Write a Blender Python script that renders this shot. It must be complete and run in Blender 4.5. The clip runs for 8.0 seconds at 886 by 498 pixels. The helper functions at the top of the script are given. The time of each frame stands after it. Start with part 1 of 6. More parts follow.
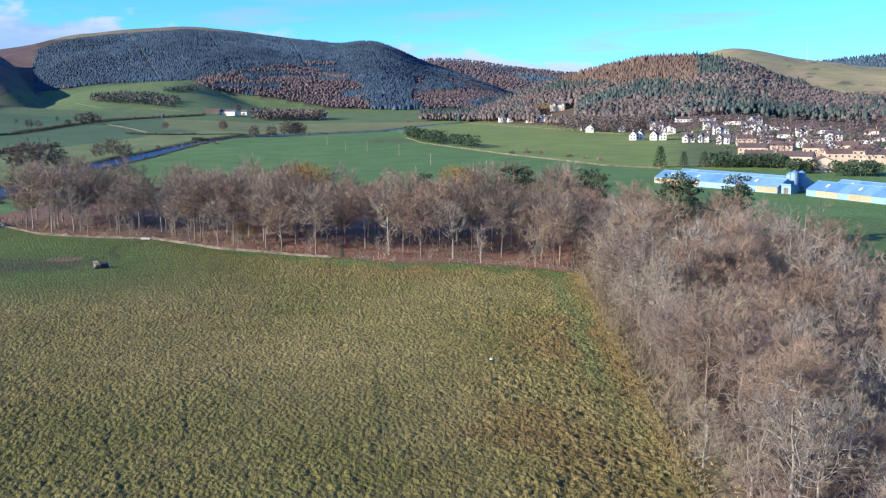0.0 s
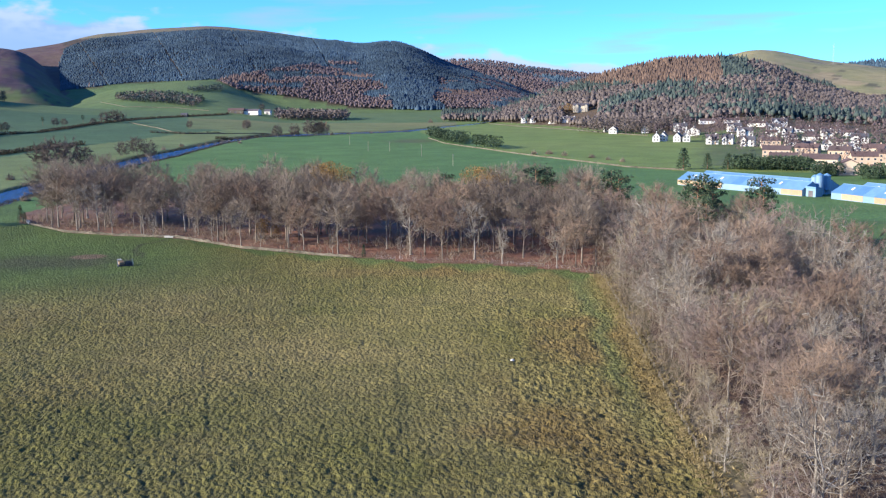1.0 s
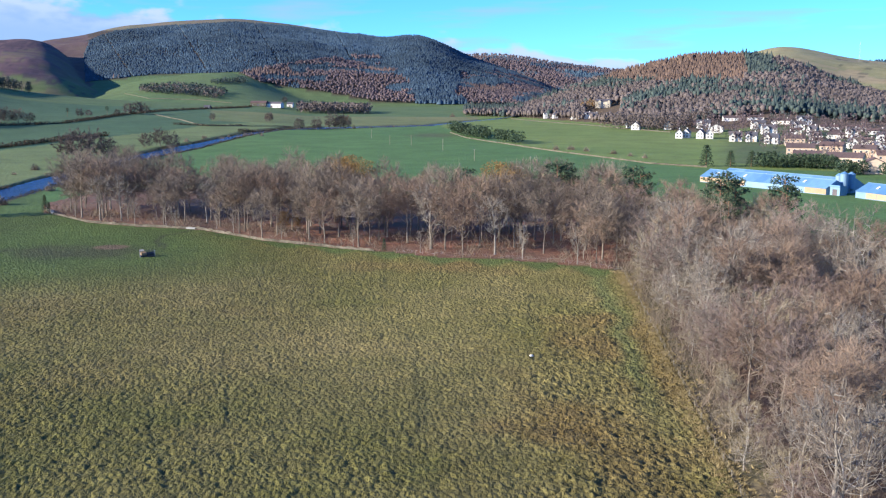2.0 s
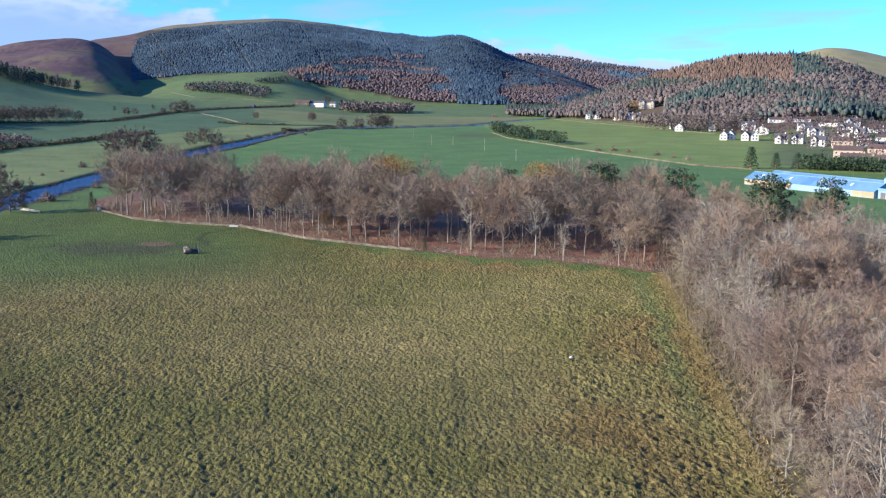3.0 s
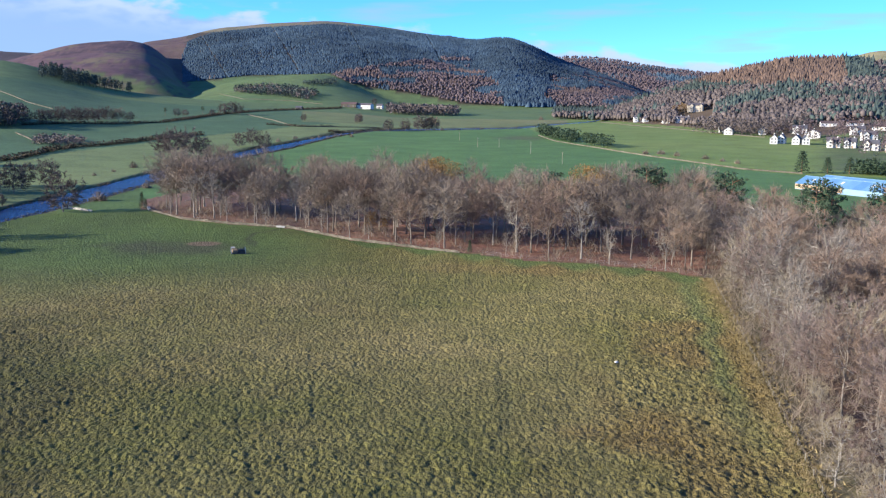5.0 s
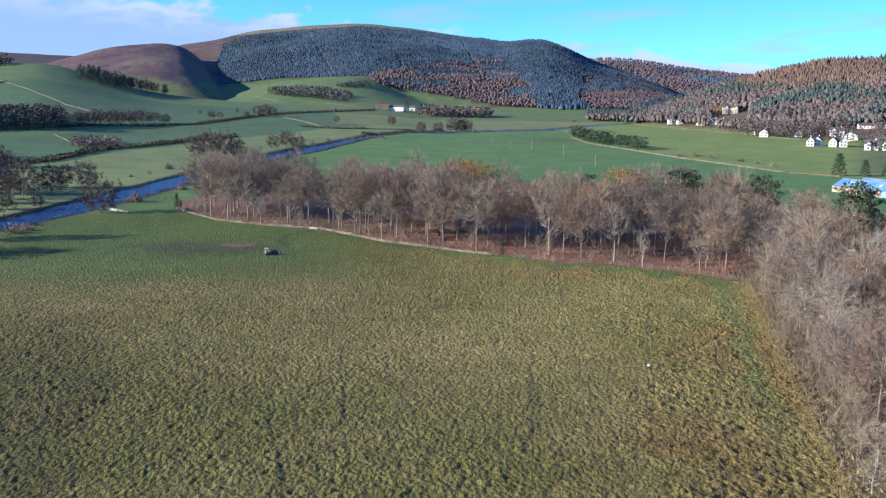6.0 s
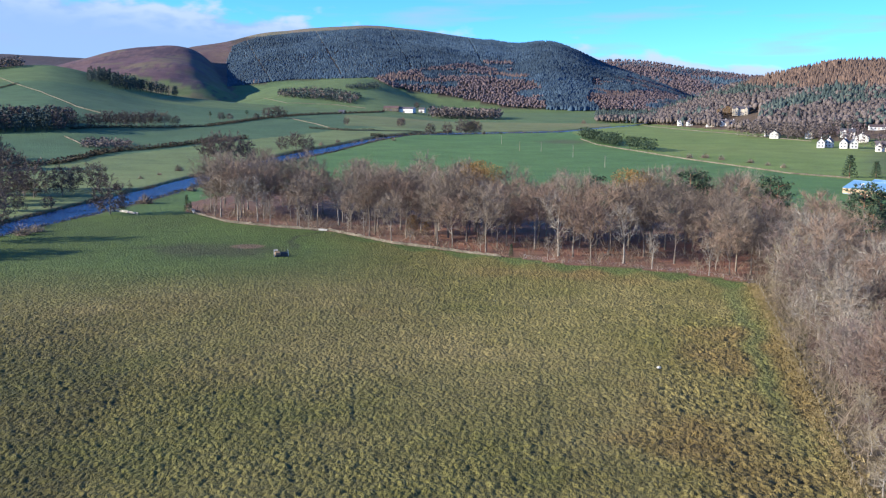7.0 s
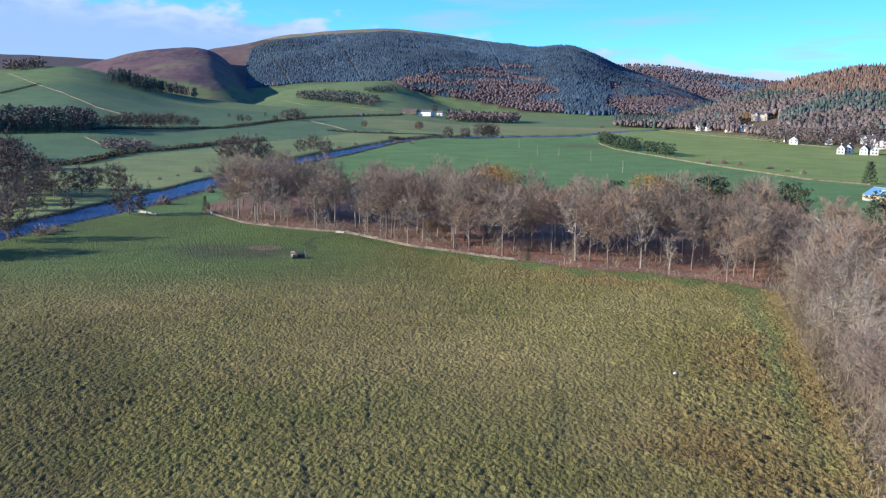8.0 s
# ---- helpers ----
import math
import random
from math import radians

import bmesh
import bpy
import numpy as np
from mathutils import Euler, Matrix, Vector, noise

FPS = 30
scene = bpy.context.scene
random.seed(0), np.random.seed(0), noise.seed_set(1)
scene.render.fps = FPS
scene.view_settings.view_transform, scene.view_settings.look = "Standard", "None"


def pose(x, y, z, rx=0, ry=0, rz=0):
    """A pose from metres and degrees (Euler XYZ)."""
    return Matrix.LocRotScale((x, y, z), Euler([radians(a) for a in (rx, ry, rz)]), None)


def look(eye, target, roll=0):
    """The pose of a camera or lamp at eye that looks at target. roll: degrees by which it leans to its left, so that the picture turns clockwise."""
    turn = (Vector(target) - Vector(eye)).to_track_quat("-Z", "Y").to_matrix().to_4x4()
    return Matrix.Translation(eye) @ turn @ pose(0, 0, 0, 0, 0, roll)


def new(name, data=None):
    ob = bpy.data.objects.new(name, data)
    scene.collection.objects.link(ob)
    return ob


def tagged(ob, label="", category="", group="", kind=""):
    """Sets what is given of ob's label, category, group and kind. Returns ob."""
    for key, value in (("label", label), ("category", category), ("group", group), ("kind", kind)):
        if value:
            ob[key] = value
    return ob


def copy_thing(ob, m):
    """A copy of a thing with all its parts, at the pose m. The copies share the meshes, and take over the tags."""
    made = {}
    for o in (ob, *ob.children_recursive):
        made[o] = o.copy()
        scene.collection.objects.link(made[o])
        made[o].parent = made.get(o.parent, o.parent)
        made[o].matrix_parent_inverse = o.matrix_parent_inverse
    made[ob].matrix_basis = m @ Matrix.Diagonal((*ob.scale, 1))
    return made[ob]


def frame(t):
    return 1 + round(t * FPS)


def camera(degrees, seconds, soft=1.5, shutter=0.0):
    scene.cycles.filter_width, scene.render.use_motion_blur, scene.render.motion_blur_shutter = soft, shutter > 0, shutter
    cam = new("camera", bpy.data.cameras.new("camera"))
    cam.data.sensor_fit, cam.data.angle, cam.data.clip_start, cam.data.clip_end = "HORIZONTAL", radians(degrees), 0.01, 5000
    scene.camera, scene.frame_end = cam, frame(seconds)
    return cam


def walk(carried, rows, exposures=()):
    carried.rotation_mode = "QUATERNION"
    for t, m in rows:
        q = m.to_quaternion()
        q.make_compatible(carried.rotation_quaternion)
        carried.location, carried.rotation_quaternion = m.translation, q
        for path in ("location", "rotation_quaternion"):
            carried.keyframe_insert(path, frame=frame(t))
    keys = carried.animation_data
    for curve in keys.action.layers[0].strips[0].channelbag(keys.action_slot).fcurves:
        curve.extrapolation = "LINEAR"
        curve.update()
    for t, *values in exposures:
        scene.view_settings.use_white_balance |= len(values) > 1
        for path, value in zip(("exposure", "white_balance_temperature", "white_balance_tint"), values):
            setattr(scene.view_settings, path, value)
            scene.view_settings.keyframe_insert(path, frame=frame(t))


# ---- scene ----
cam = camera(48, 8.0, soft=1.25)
# One hovering place, 42 m over the meadow; the camera only turns.
PATH = [
    (0.0, pose(0, 0, 42, 81.453, 0.653, -6.565)),
    (0.5, pose(0, 0, 42, 81.511, 0.521, -5.840)),
    (1.0, pose(0, 0, 42, 81.490, 0.385, -5.272)),
    (1.5, pose(0, 0, 42, 81.214, 0.139, -4.835)),
    (3.0, pose(0, 0, 42, 81.170, -0.375, -1.608)),
    (3.5, pose(0, 0, 42, 81.237, -0.199, -0.537)),
    (4.0, pose(0, 0, 42, 81.092, 0.000, 0.000)),
    (4.5, pose(0, 0, 42, 81.176, -0.288, 0.311)),
    (6.0, pose(0, 0, 42, 81.382, -0.496, 2.908)),
    (6.5, pose(0, 0, 42, 81.346, -0.403, 3.295)),
    (7.0, pose(0, 0, 42, 81.473, -0.448, 3.438)),
    (7.5, pose(0, 0, 42, 81.482, -0.900, 3.909)),
    (8.0, pose(0, 0, 42, 81.650, -0.840, 4.465)),
]
walk(cam, PATH)

# ---- world, sun, exposure ----
SUN_BEARING, SUN_HEIGHT = -106.0, 19.0
world = bpy.data.worlds.new("sky")
scene.world = world
world.use_nodes = True
wn, wl = world.node_tree.nodes, world.node_tree.links
wn.clear()
sky = wn.new("ShaderNodeTexSky")
sky.sky_type, sky.sun_disc = "NISHITA", False
sky.sun_elevation, sky.sun_rotation = radians(SUN_HEIGHT), radians(SUN_BEARING)
sky.air_density, sky.dust_density, sky.ozone_density, sky.altitude = 0.75, 0.0, 5.0, 200
coord = wn.new("ShaderNodeTexCoord")
stretch = wn.new("ShaderNodeMapping")
stretch.inputs["Scale"].default_value = (3.0, 3.0, 26.0)
wl.new(coord.outputs["Generated"], stretch.inputs["Vector"])
puff = wn.new("ShaderNodeTexNoise")
puff.inputs["Scale"].default_value, puff.inputs["Detail"].default_value = 1.6, 7
wl.new(stretch.outputs["Vector"], puff.inputs["Vector"])
ramp = wn.new("ShaderNodeValToRGB")
ramp.color_ramp.elements[0].position, ramp.color_ramp.elements[1].position = 0.56, 0.80
wl.new(puff.outputs["Fac"], ramp.inputs["Fac"])
tint = wn.new("ShaderNodeMix")
tint.data_type, tint.blend_type = "RGBA", "MULTIPLY"
tint.inputs["Factor"].default_value = 1.0
tint.inputs["B"].default_value = (0.40, 0.85, 1.30, 1)
wl.new(sky.outputs["Color"], tint.inputs["A"])
cloud = wn.new("ShaderNodeMix")
cloud.data_type = "RGBA"
cloud.inputs["B"].default_value = (1.9, 2.6, 3.9, 1)
wl.new(ramp.outputs["Color"], cloud.inputs["Factor"])
wl.new(tint.outputs["Result"], cloud.inputs["A"])
# a low bank of cumulus beyond the fields and the big hill
axes = wn.new("ShaderNodeSeparateXYZ")
wl.new(coord.outputs["Generated"], axes.inputs["Vector"])
bank_map = wn.new("ShaderNodeMapping")
bank_map.inputs["Scale"].default_value = (17.0, 17.0, 42.0)
wl.new(coord.outputs["Generated"], bank_map.inputs["Vector"])
bank = wn.new("ShaderNodeTexNoise")
bank.inputs["Scale"].default_value, bank.inputs["Detail"].default_value = 1.0, 8
wl.new(bank_map.outputs["Vector"], bank.inputs["Vector"])


def sky_math(op, a, b):
    node = wn.new("ShaderNodeMath")
    node.operation = op
    for k, v in enumerate((a, b)):
        if isinstance(v, (int, float)):
            node.inputs[k].default_value = v
        else:
            wl.new(v, node.inputs[k])
    return node.outputs["Value"]


def sky_step(value, low, high):
    node = wn.new("ShaderNodeMapRange")
    node.interpolation_type = "SMOOTHSTEP"
    node.inputs["From Min"].default_value, node.inputs["From Max"].default_value = low, high
    wl.new(value, node.inputs["Value"])
    return node.outputs["Result"]


level = sky_math("ADD", axes.outputs["Z"], sky_math("MULTIPLY", bank.outputs["Fac"], -0.075))
level = sky_math("ADD", level, sky_math("MULTIPLY", axes.outputs["X"], 0.10))
bank_mask = sky_step(level, 0.024, 0.012)
bank_mix = wn.new("ShaderNodeMix")
bank_mix.data_type = "RGBA"
bank_tone = wn.new("ShaderNodeMix")
bank_tone.data_type = "RGBA"
bank_tone.inputs["A"].default_value, bank_tone.inputs["B"].default_value = (1.65, 2.3, 3.7, 1), (2.8, 3.25, 4.3, 1)
wl.new(sky_math("MULTIPLY", sky_step(level, -0.014, 0.012), sky_step(bank.outputs["Fac"], 0.36, 0.58)), bank_tone.inputs["Factor"])
wl.new(bank_tone.outputs["Result"], bank_mix.inputs["B"])
wl.new(sky_math("MULTIPLY", bank_mask, 0.85), bank_mix.inputs["Factor"])
wl.new(cloud.outputs["Result"], bank_mix.inputs["A"])
cloud = bank_mix
back = wn.new("ShaderNodeBackground")
back.inputs["Strength"].default_value = 0.12
wl.new(cloud.outputs["Result"], back.inputs["Color"])
wout = wn.new("ShaderNodeOutputWorld")
wl.new(back.outputs["Background"], wout.inputs["Surface"])

sun = new("sun", bpy.data.lights.new("sun", "SUN"))
sun.data.energy, sun.data.angle, sun.data.color = 5.0, radians(0.53), (1.0, 0.93, 0.845)
sb, sh = radians(SUN_BEARING), radians(SUN_HEIGHT)
sun.matrix_world = look((math.sin(sb) * math.cos(sh) * 900, math.cos(sb) * math.cos(sh) * 900, math.sin(sh) * 900), (0, 0, 0))
scene.view_settings.exposure = 1.02


# ---- materials ----
def material(name, color, rough=0.9, metal=0.0, vary=0.25, grain=0.5, size=1.0, bump=0.0, per=None, second=None, stains=0.0, coat=0.0, attr=None):
    """A node material: colour with variation at two scales, and relief. size: the grain in metres; per: 'object' or 'island' random shifts towards second."""
    m = bpy.data.materials.new(name)
    m.use_nodes = True
    n, l = m.node_tree.nodes, m.node_tree.links
    bsdf = n["Principled BSDF"]
    bsdf.inputs["Roughness"].default_value, bsdf.inputs["Metallic"].default_value = rough, metal
    bsdf.inputs["Specular IOR Level"].default_value = 0.25 if rough > 0.6 else 0.5
    place = n.new("ShaderNodeTexCoord").outputs["Object"]
    if attr:
        a = n.new("ShaderNodeAttribute")
        a.attribute_name = attr
        out = a.outputs["Color"]
    else:
        c = n.new("ShaderNodeRGB")
        c.outputs[0].default_value = (*color, 1)
        out = c.outputs[0]
    if second:
        if per == "object":
            r = n.new("ShaderNodeObjectInfo").outputs["Random"]
        elif per == "island":
            r = n.new("ShaderNodeNewGeometry").outputs["Random Per Island"]
        else:
            t = n.new("ShaderNodeTexNoise")
            t.inputs["Scale"].default_value, t.inputs["Detail"].default_value = 0.35 / size, 4
            l.new(place, t.inputs["Vector"])
            g = n.new("ShaderNodeMapRange")
            g.inputs["From Min"].default_value, g.inputs["From Max"].default_value = 0.38, 0.62
            l.new(t.outputs["Fac"], g.inputs["Value"])
            r = g.outputs["Result"]
        x = n.new("ShaderNodeMix")
        x.data_type = "RGBA"
        x.inputs["B"].default_value = (*second, 1)
        l.new(r, x.inputs["Factor"])
        l.new(out, x.inputs["A"])
        out = x.outputs["Result"]
    for scale, amount in ((1.0 / size, vary * grain * 2), (0.09 / size, vary)):
        t = n.new("ShaderNodeTexNoise")
        t.inputs["Scale"].default_value, t.inputs["Detail"].default_value = scale, 5
        l.new(place, t.inputs["Vector"])
        g = n.new("ShaderNodeMapRange")
        g.inputs["From Min"].default_value, g.inputs["From Max"].default_value = 0.3, 0.7
        g.inputs["To Min"].default_value, g.inputs["To Max"].default_value = 1 - amount, 1 + amount
        l.new(t.outputs["Fac"], g.inputs["Value"])
        x = n.new("ShaderNodeMix")
        x.data_type, x.blend_type = "RGBA", "MULTIPLY"
        x.inputs["Factor"].default_value = 1.0
        l.new(out, x.inputs["A"])
        l.new(g.outputs["Result"], x.inputs["B"])
        out = x.outputs["Result"]
    l.new(out, bsdf.inputs["Base Color"])
    if bump:
        t = n.new("ShaderNodeTexNoise")
        t.inputs["Scale"].default_value, t.inputs["Detail"].default_value = 1.3 / size, 6
        l.new(place, t.inputs["Vector"])
        b = n.new("ShaderNodeBump")
        b.inputs["Strength"].default_value, b.inputs["Distance"].default_value = bump, size * 0.4
        l.new(t.outputs["Fac"], b.inputs["Height"])
        l.new(b.outputs["Normal"], bsdf.inputs["Normal"])
    return m


M = {}
M["ground"] = material("ground", (0.1, 0.12, 0.04), attr="cover", vary=0.16, size=2.2, bump=0.7)
M["tussock"] = material("tussock", (0.2, 0.2, 0.1), attr="cover", vary=0.18, size=0.35)


def add_hummocks(m):
    """Fine relief of grass tufts over the meadow: slanted cells with blades on them."""
    n, l = m.node_tree.nodes, m.node_tree.links
    place = n.new("ShaderNodeTexCoord").outputs["Object"]
    bend = n.new("ShaderNodeTexNoise")
    bend.inputs["Scale"].default_value, bend.inputs["Detail"].default_value = 0.9, 2
    l.new(place, bend.inputs["Vector"])
    shift = n.new("ShaderNodeMix")
    shift.data_type, shift.blend_type = "RGBA", "LINEAR_LIGHT"
    shift.inputs["Factor"].default_value = 0.35
    l.new(place, shift.inputs["A"])
    l.new(bend.outputs["Color"], shift.inputs["B"])
    slant = n.new("ShaderNodeMapping")
    slant.inputs["Rotation"].default_value = (0, 0, 0.6)
    slant.inputs["Scale"].default_value = (1.8, 1.05, 0.4)
    l.new(shift.outputs["Result"], slant.inputs["Vector"])
    cell = n.new("ShaderNodeTexVoronoi")
    cell.feature = "SMOOTH_F1"
    cell.inputs["Scale"].default_value, cell.inputs["Smoothness"].default_value = 1.0, 0.35
    l.new(slant.outputs["Vector"], cell.inputs["Vector"])
    blade = n.new("ShaderNodeTexNoise")
    blade.inputs["Scale"].default_value, blade.inputs["Detail"].default_value = 3.2, 4
    l.new(slant.outputs["Vector"], blade.inputs["Vector"])
    total = n.new("ShaderNodeMath")
    total.operation = "MULTIPLY_ADD"
    total.inputs[1].default_value = -1.3
    l.new(cell.outputs["Distance"], total.inputs[0])
    l.new(blade.outputs["Fac"], total.inputs[2])
    b = n.new("ShaderNodeBump")
    b.inputs["Strength"].default_value, b.inputs["Distance"].default_value = 1.0, 0.72
    l.new(total.outputs["Value"], b.inputs["Height"])
    l.new(b.outputs["Normal"], n["Principled BSDF"].inputs["Normal"])


add_hummocks(M["tussock"])
M["tuft"] = material("tuft", (0.2, 0.2, 0.1), attr="cover", vary=0.2, size=0.5)
M["rush"] = material("rush", (0.205, 0.152, 0.066), per="island", second=(0.335, 0.262, 0.122), vary=0.2, size=3.0)
M["bark"] = material("bark", (0.175, 0.146, 0.116), per="object", second=(0.29, 0.248, 0.195), vary=0.3, size=0.5, bump=0.5)
M["twig"] = material("twig", (0.162, 0.127, 0.097), per="object", second=(0.285, 0.228, 0.168), vary=0.2, size=2.5)
M["far_twig"] = material("far_twig", (0.092, 0.073, 0.063), per="object", second=(0.135, 0.105, 0.088), vary=0.2, size=2.5)
M["russet_twig"] = material("russet_twig", (0.195, 0.135, 0.098), per="object", second=(0.30, 0.215, 0.150), vary=0.2, size=2.5)
M["pink_twig"] = material("pink_twig", (0.175, 0.122, 0.100), per="object", second=(0.27, 0.205, 0.165), vary=0.2, size=2.5)
M["tan_twig"] = material("tan_twig", (0.30, 0.245, 0.155), per="object", second=(0.27, 0.235, 0.17), vary=0.2, size=2.5)
M["brush"] = material("brush", (0.165, 0.125, 0.090), per="island", second=(0.25, 0.20, 0.14), vary=0.25, size=6)
M["pale_twig"] = material("pale_twig", (0.205, 0.176, 0.142), per="object", second=(0.31, 0.268, 0.208), vary=0.2, size=2.5)
M["birch_bark"] = material("birch_bark", (0.36, 0.325, 0.268), per="object", second=(0.27, 0.238, 0.192), vary=0.3, size=0.4, bump=0.3)
M["gold_leaf"] = material("gold_leaf", (0.29, 0.175, 0.055), per="island", second=(0.20, 0.115, 0.045), vary=0.25, size=1.5)
M["pine_needle"] = material("pine_needle", (0.040, 0.070, 0.036), per="island", second=(0.075, 0.105, 0.058), vary=0.3, size=1.5)
M["pine_bark"] = material("pine_bark", (0.26, 0.14, 0.08), vary=0.3, size=0.4, bump=0.5)
# spruce green pushed to blue: distance haze put into the base colour
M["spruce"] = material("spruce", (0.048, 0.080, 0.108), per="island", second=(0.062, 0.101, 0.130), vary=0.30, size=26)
M["larch"] = material("larch", (0.160, 0.106, 0.076), per="island", second=(0.190, 0.126, 0.088), vary=0.14, size=16)
M["far_broadleaf"] = material("far_broadleaf", (0.120, 0.098, 0.089), per="island", second=(0.162, 0.129, 0.111), vary=0.15, size=9)
M["far_pine"] = material("far_pine", (0.045, 0.067, 0.060), second=(0.076, 0.098, 0.080), vary=0.2, size=9)
# larch again, duller and bluer: haze and shade put into the colour
M["hill_larch"] = material("hill_larch", (0.142, 0.101, 0.088), per="island", second=(0.176, 0.120, 0.096), vary=0.15, size=14)
M["far_russet"] = material("far_russet", (0.112, 0.085, 0.089), per="island", second=(0.165, 0.120, 0.113), vary=0.15, size=12)
M["dark_wood"] = material("dark_wood", (0.062, 0.052, 0.048), per="island", second=(0.105, 0.085, 0.075), vary=0.25, size=6)
M["hedge"] = material("hedge", (0.055, 0.05, 0.03), per="island", second=(0.10, 0.075, 0.05), vary=0.25, size=2)
M["stone"] = material("stone", (0.132, 0.112, 0.080), per="object", second=(0.108, 0.094, 0.07), vary=0.45, size=0.5, bump=0.5)
M["lime_stone"] = material("lime_stone", (0.38, 0.365, 0.32), vary=0.3, size=0.6, bump=0.4)
M["post"] = material("post", (0.26, 0.22, 0.16), per="object", second=(0.34, 0.30, 0.22), vary=0.3, size=0.3, bump=0.3)
M["render_white"] = material("render_white", (0.78, 0.76, 0.71), per="object", second=(0.70, 0.66, 0.58), vary=0.06, size=1.5)
M["render_cream"] = material("render_cream", (0.50, 0.35, 0.24), per="object", second=(0.58, 0.45, 0.33), vary=0.08, size=1.5)
M["sandstone"] = material("sandstone", (0.62, 0.54, 0.40), vary=0.12, size=1.5)
M["slate"] = material("slate", (0.09, 0.09, 0.10), per="object", second=(0.13, 0.11, 0.11), vary=0.2, size=0.8, bump=0.3, rough=0.7)
M["red_tile"] = material("red_tile", (0.145, 0.090, 0.078), per="object", second=(0.11, 0.080, 0.075), vary=0.2, size=0.8, bump=0.3)
M["glass"] = material("glass", (0.04, 0.05, 0.06), rough=0.12, vary=0.1, size=2)
M["sheet_blue"] = material("sheet_blue", (0.085, 0.21, 0.38), rough=0.55, per="object", second=(0.16, 0.31, 0.47), vary=0.10, size=3, bump=0.05)
M["sheet_wall"] = material("sheet_wall", (0.17, 0.29, 0.40), rough=0.55, per="object", second=(0.22, 0.34, 0.45), vary=0.1, size=3)
M["timber_tan"] = material("timber_tan", (0.40, 0.265, 0.155), per="object", second=(0.46, 0.33, 0.21), vary=0.12, size=1.2, bump=0.2)
M["steel"] = material("steel", (0.55, 0.58, 0.60), rough=0.4, metal=0.6, vary=0.15, size=1.0)
M["asphalt"] = material("asphalt", (0.06, 0.06, 0.065), vary=0.2, size=1.0)

water = material("water", (0.015, 0.045, 0.13), rough=0.10, vary=0.1, size=8)
wb = water.node_tree.nodes["Principled BSDF"]
wb.inputs["IOR"].default_value = 1.33
wb.inputs["Specular IOR Level"].default_value = 0.5
rip = water.node_tree.nodes.new("ShaderNodeTexNoise")
rip.inputs["Scale"].default_value, rip.inputs["Detail"].default_value = 0.5, 4
rb = water.node_tree.nodes.new("ShaderNodeBump")
rb.inputs["Strength"].default_value, rb.inputs["Distance"].default_value = 1.0, 0.9
water.node_tree.links.new(water.node_tree.nodes.new("ShaderNodeTexCoord").outputs["Object"], rip.inputs["Vector"])
water.node_tree.links.new(rip.outputs["Fac"], rb.inputs["Height"])
water.node_tree.links.new(rb.outputs["Normal"], wb.inputs["Normal"])
M["water"] = water


# ---- the plan: bearings in degrees to the right of +y, distances in metres, from the foot of the hovering place ----
def at(b, r):
    return r * math.sin(radians(b)), r * math.cos(radians(b))


def wave(x, y, scale, octaves=4, seed=0):
    """Smooth value noise from -1 to 1, for arrays."""
    out, amp, total = 0.0, 1.0, 0.0
    for o in range(octaves):
        u, v = np.asarray(x, float) / scale * 2**o + 17.3 * o + seed, np.asarray(y, float) / scale * 2**o - 9.1 * o + 3 * seed
        iu, iv = np.floor(u), np.floor(v)
        fu, fv = u - iu, v - iv
        fu, fv = fu * fu * (3 - 2 * fu), fv * fv * (3 - 2 * fv)

        def h(a, b):
            s = np.sin(a * 127.1 + b * 311.7 + seed * 13.7) * 43758.5453
            return s - np.floor(s)

        n = (h(iu, iv) * (1 - fu) + h(iu + 1, iv) * fu) * (1 - fv) + (h(iu, iv + 1) * (1 - fu) + h(iu + 1, iv + 1) * fu) * fv
        out, total, amp = out + amp * (2 * n - 1), total + amp, amp * 0.5
    return out / total


def knots(b, pairs):
    p = np.array(pairs, float)
    return np.interp(b, p[:, 0], p[:, 1])


def smooth(t):
    t = np.clip(t, 0, 1)
    return t * t * (3 - 2 * t)


EYE = 42.0
# Hills: where the slope begins, where its crest lies, and the crest's rise in degrees over the eye by bearing.
HILLS = {}
HILLS["far_ridge"] = (3300, 4600, 1.0, [(-60, 1.6), (-28, 2.2), (-25.4, 2.14), (-22, 2.0), (-15, 1.6), (0, 1.8), (5.3, 2.2), (6.9, 2.22), (8.1, 2.09), (10.3, 1.75), (12.8, 1.42), (14, 1.3), (18, 1.2), (27, 1.7), (30.2, 2.0), (36, 2.1), (60, 1.6)])
HILLS["big_hill"] = (2050, 3500, 0.95, [(-20.2, -2), (-19.4, 1.6), (-18.2, 2.62), (-16.9, 2.84), (-15.4, 3.06), (-13.9, 3.56), (-10.8, 3.92), (-7.4, 4.13), (-4.6, 3.86), (-1.4, 3.42), (1.0, 3.05), (2.2, 3.28), (3.5, 2.95), (5.3, 2.05), (7, 1.5), (9, 0.8), (11, -0.2), (12, -0.6)])
HILLS["moor"] = (1800, 2700, 0.9, [(-40, 0.6), (-28, 1.0), (-25, 1.4), (-23.5, 1.9), (-21.1, 2.55), (-18.6, 2.8), (-17.6, 2.76), (-16.7, 2.35), (-15.7, 1.2), (-14.8, 0.35), (-13.6, -0.3), (-12, -2)])
HILLS["hillock"] = (1520, 2250, 1.15, [(-18, -0.6), (-15, 0.2), (-12, 0.9), (-9.5, 1.15), (-7.5, 1.2), (-6.2, 0.75), (-4.5, 0.0), (-2.5, -0.6), (0, -0.8)])
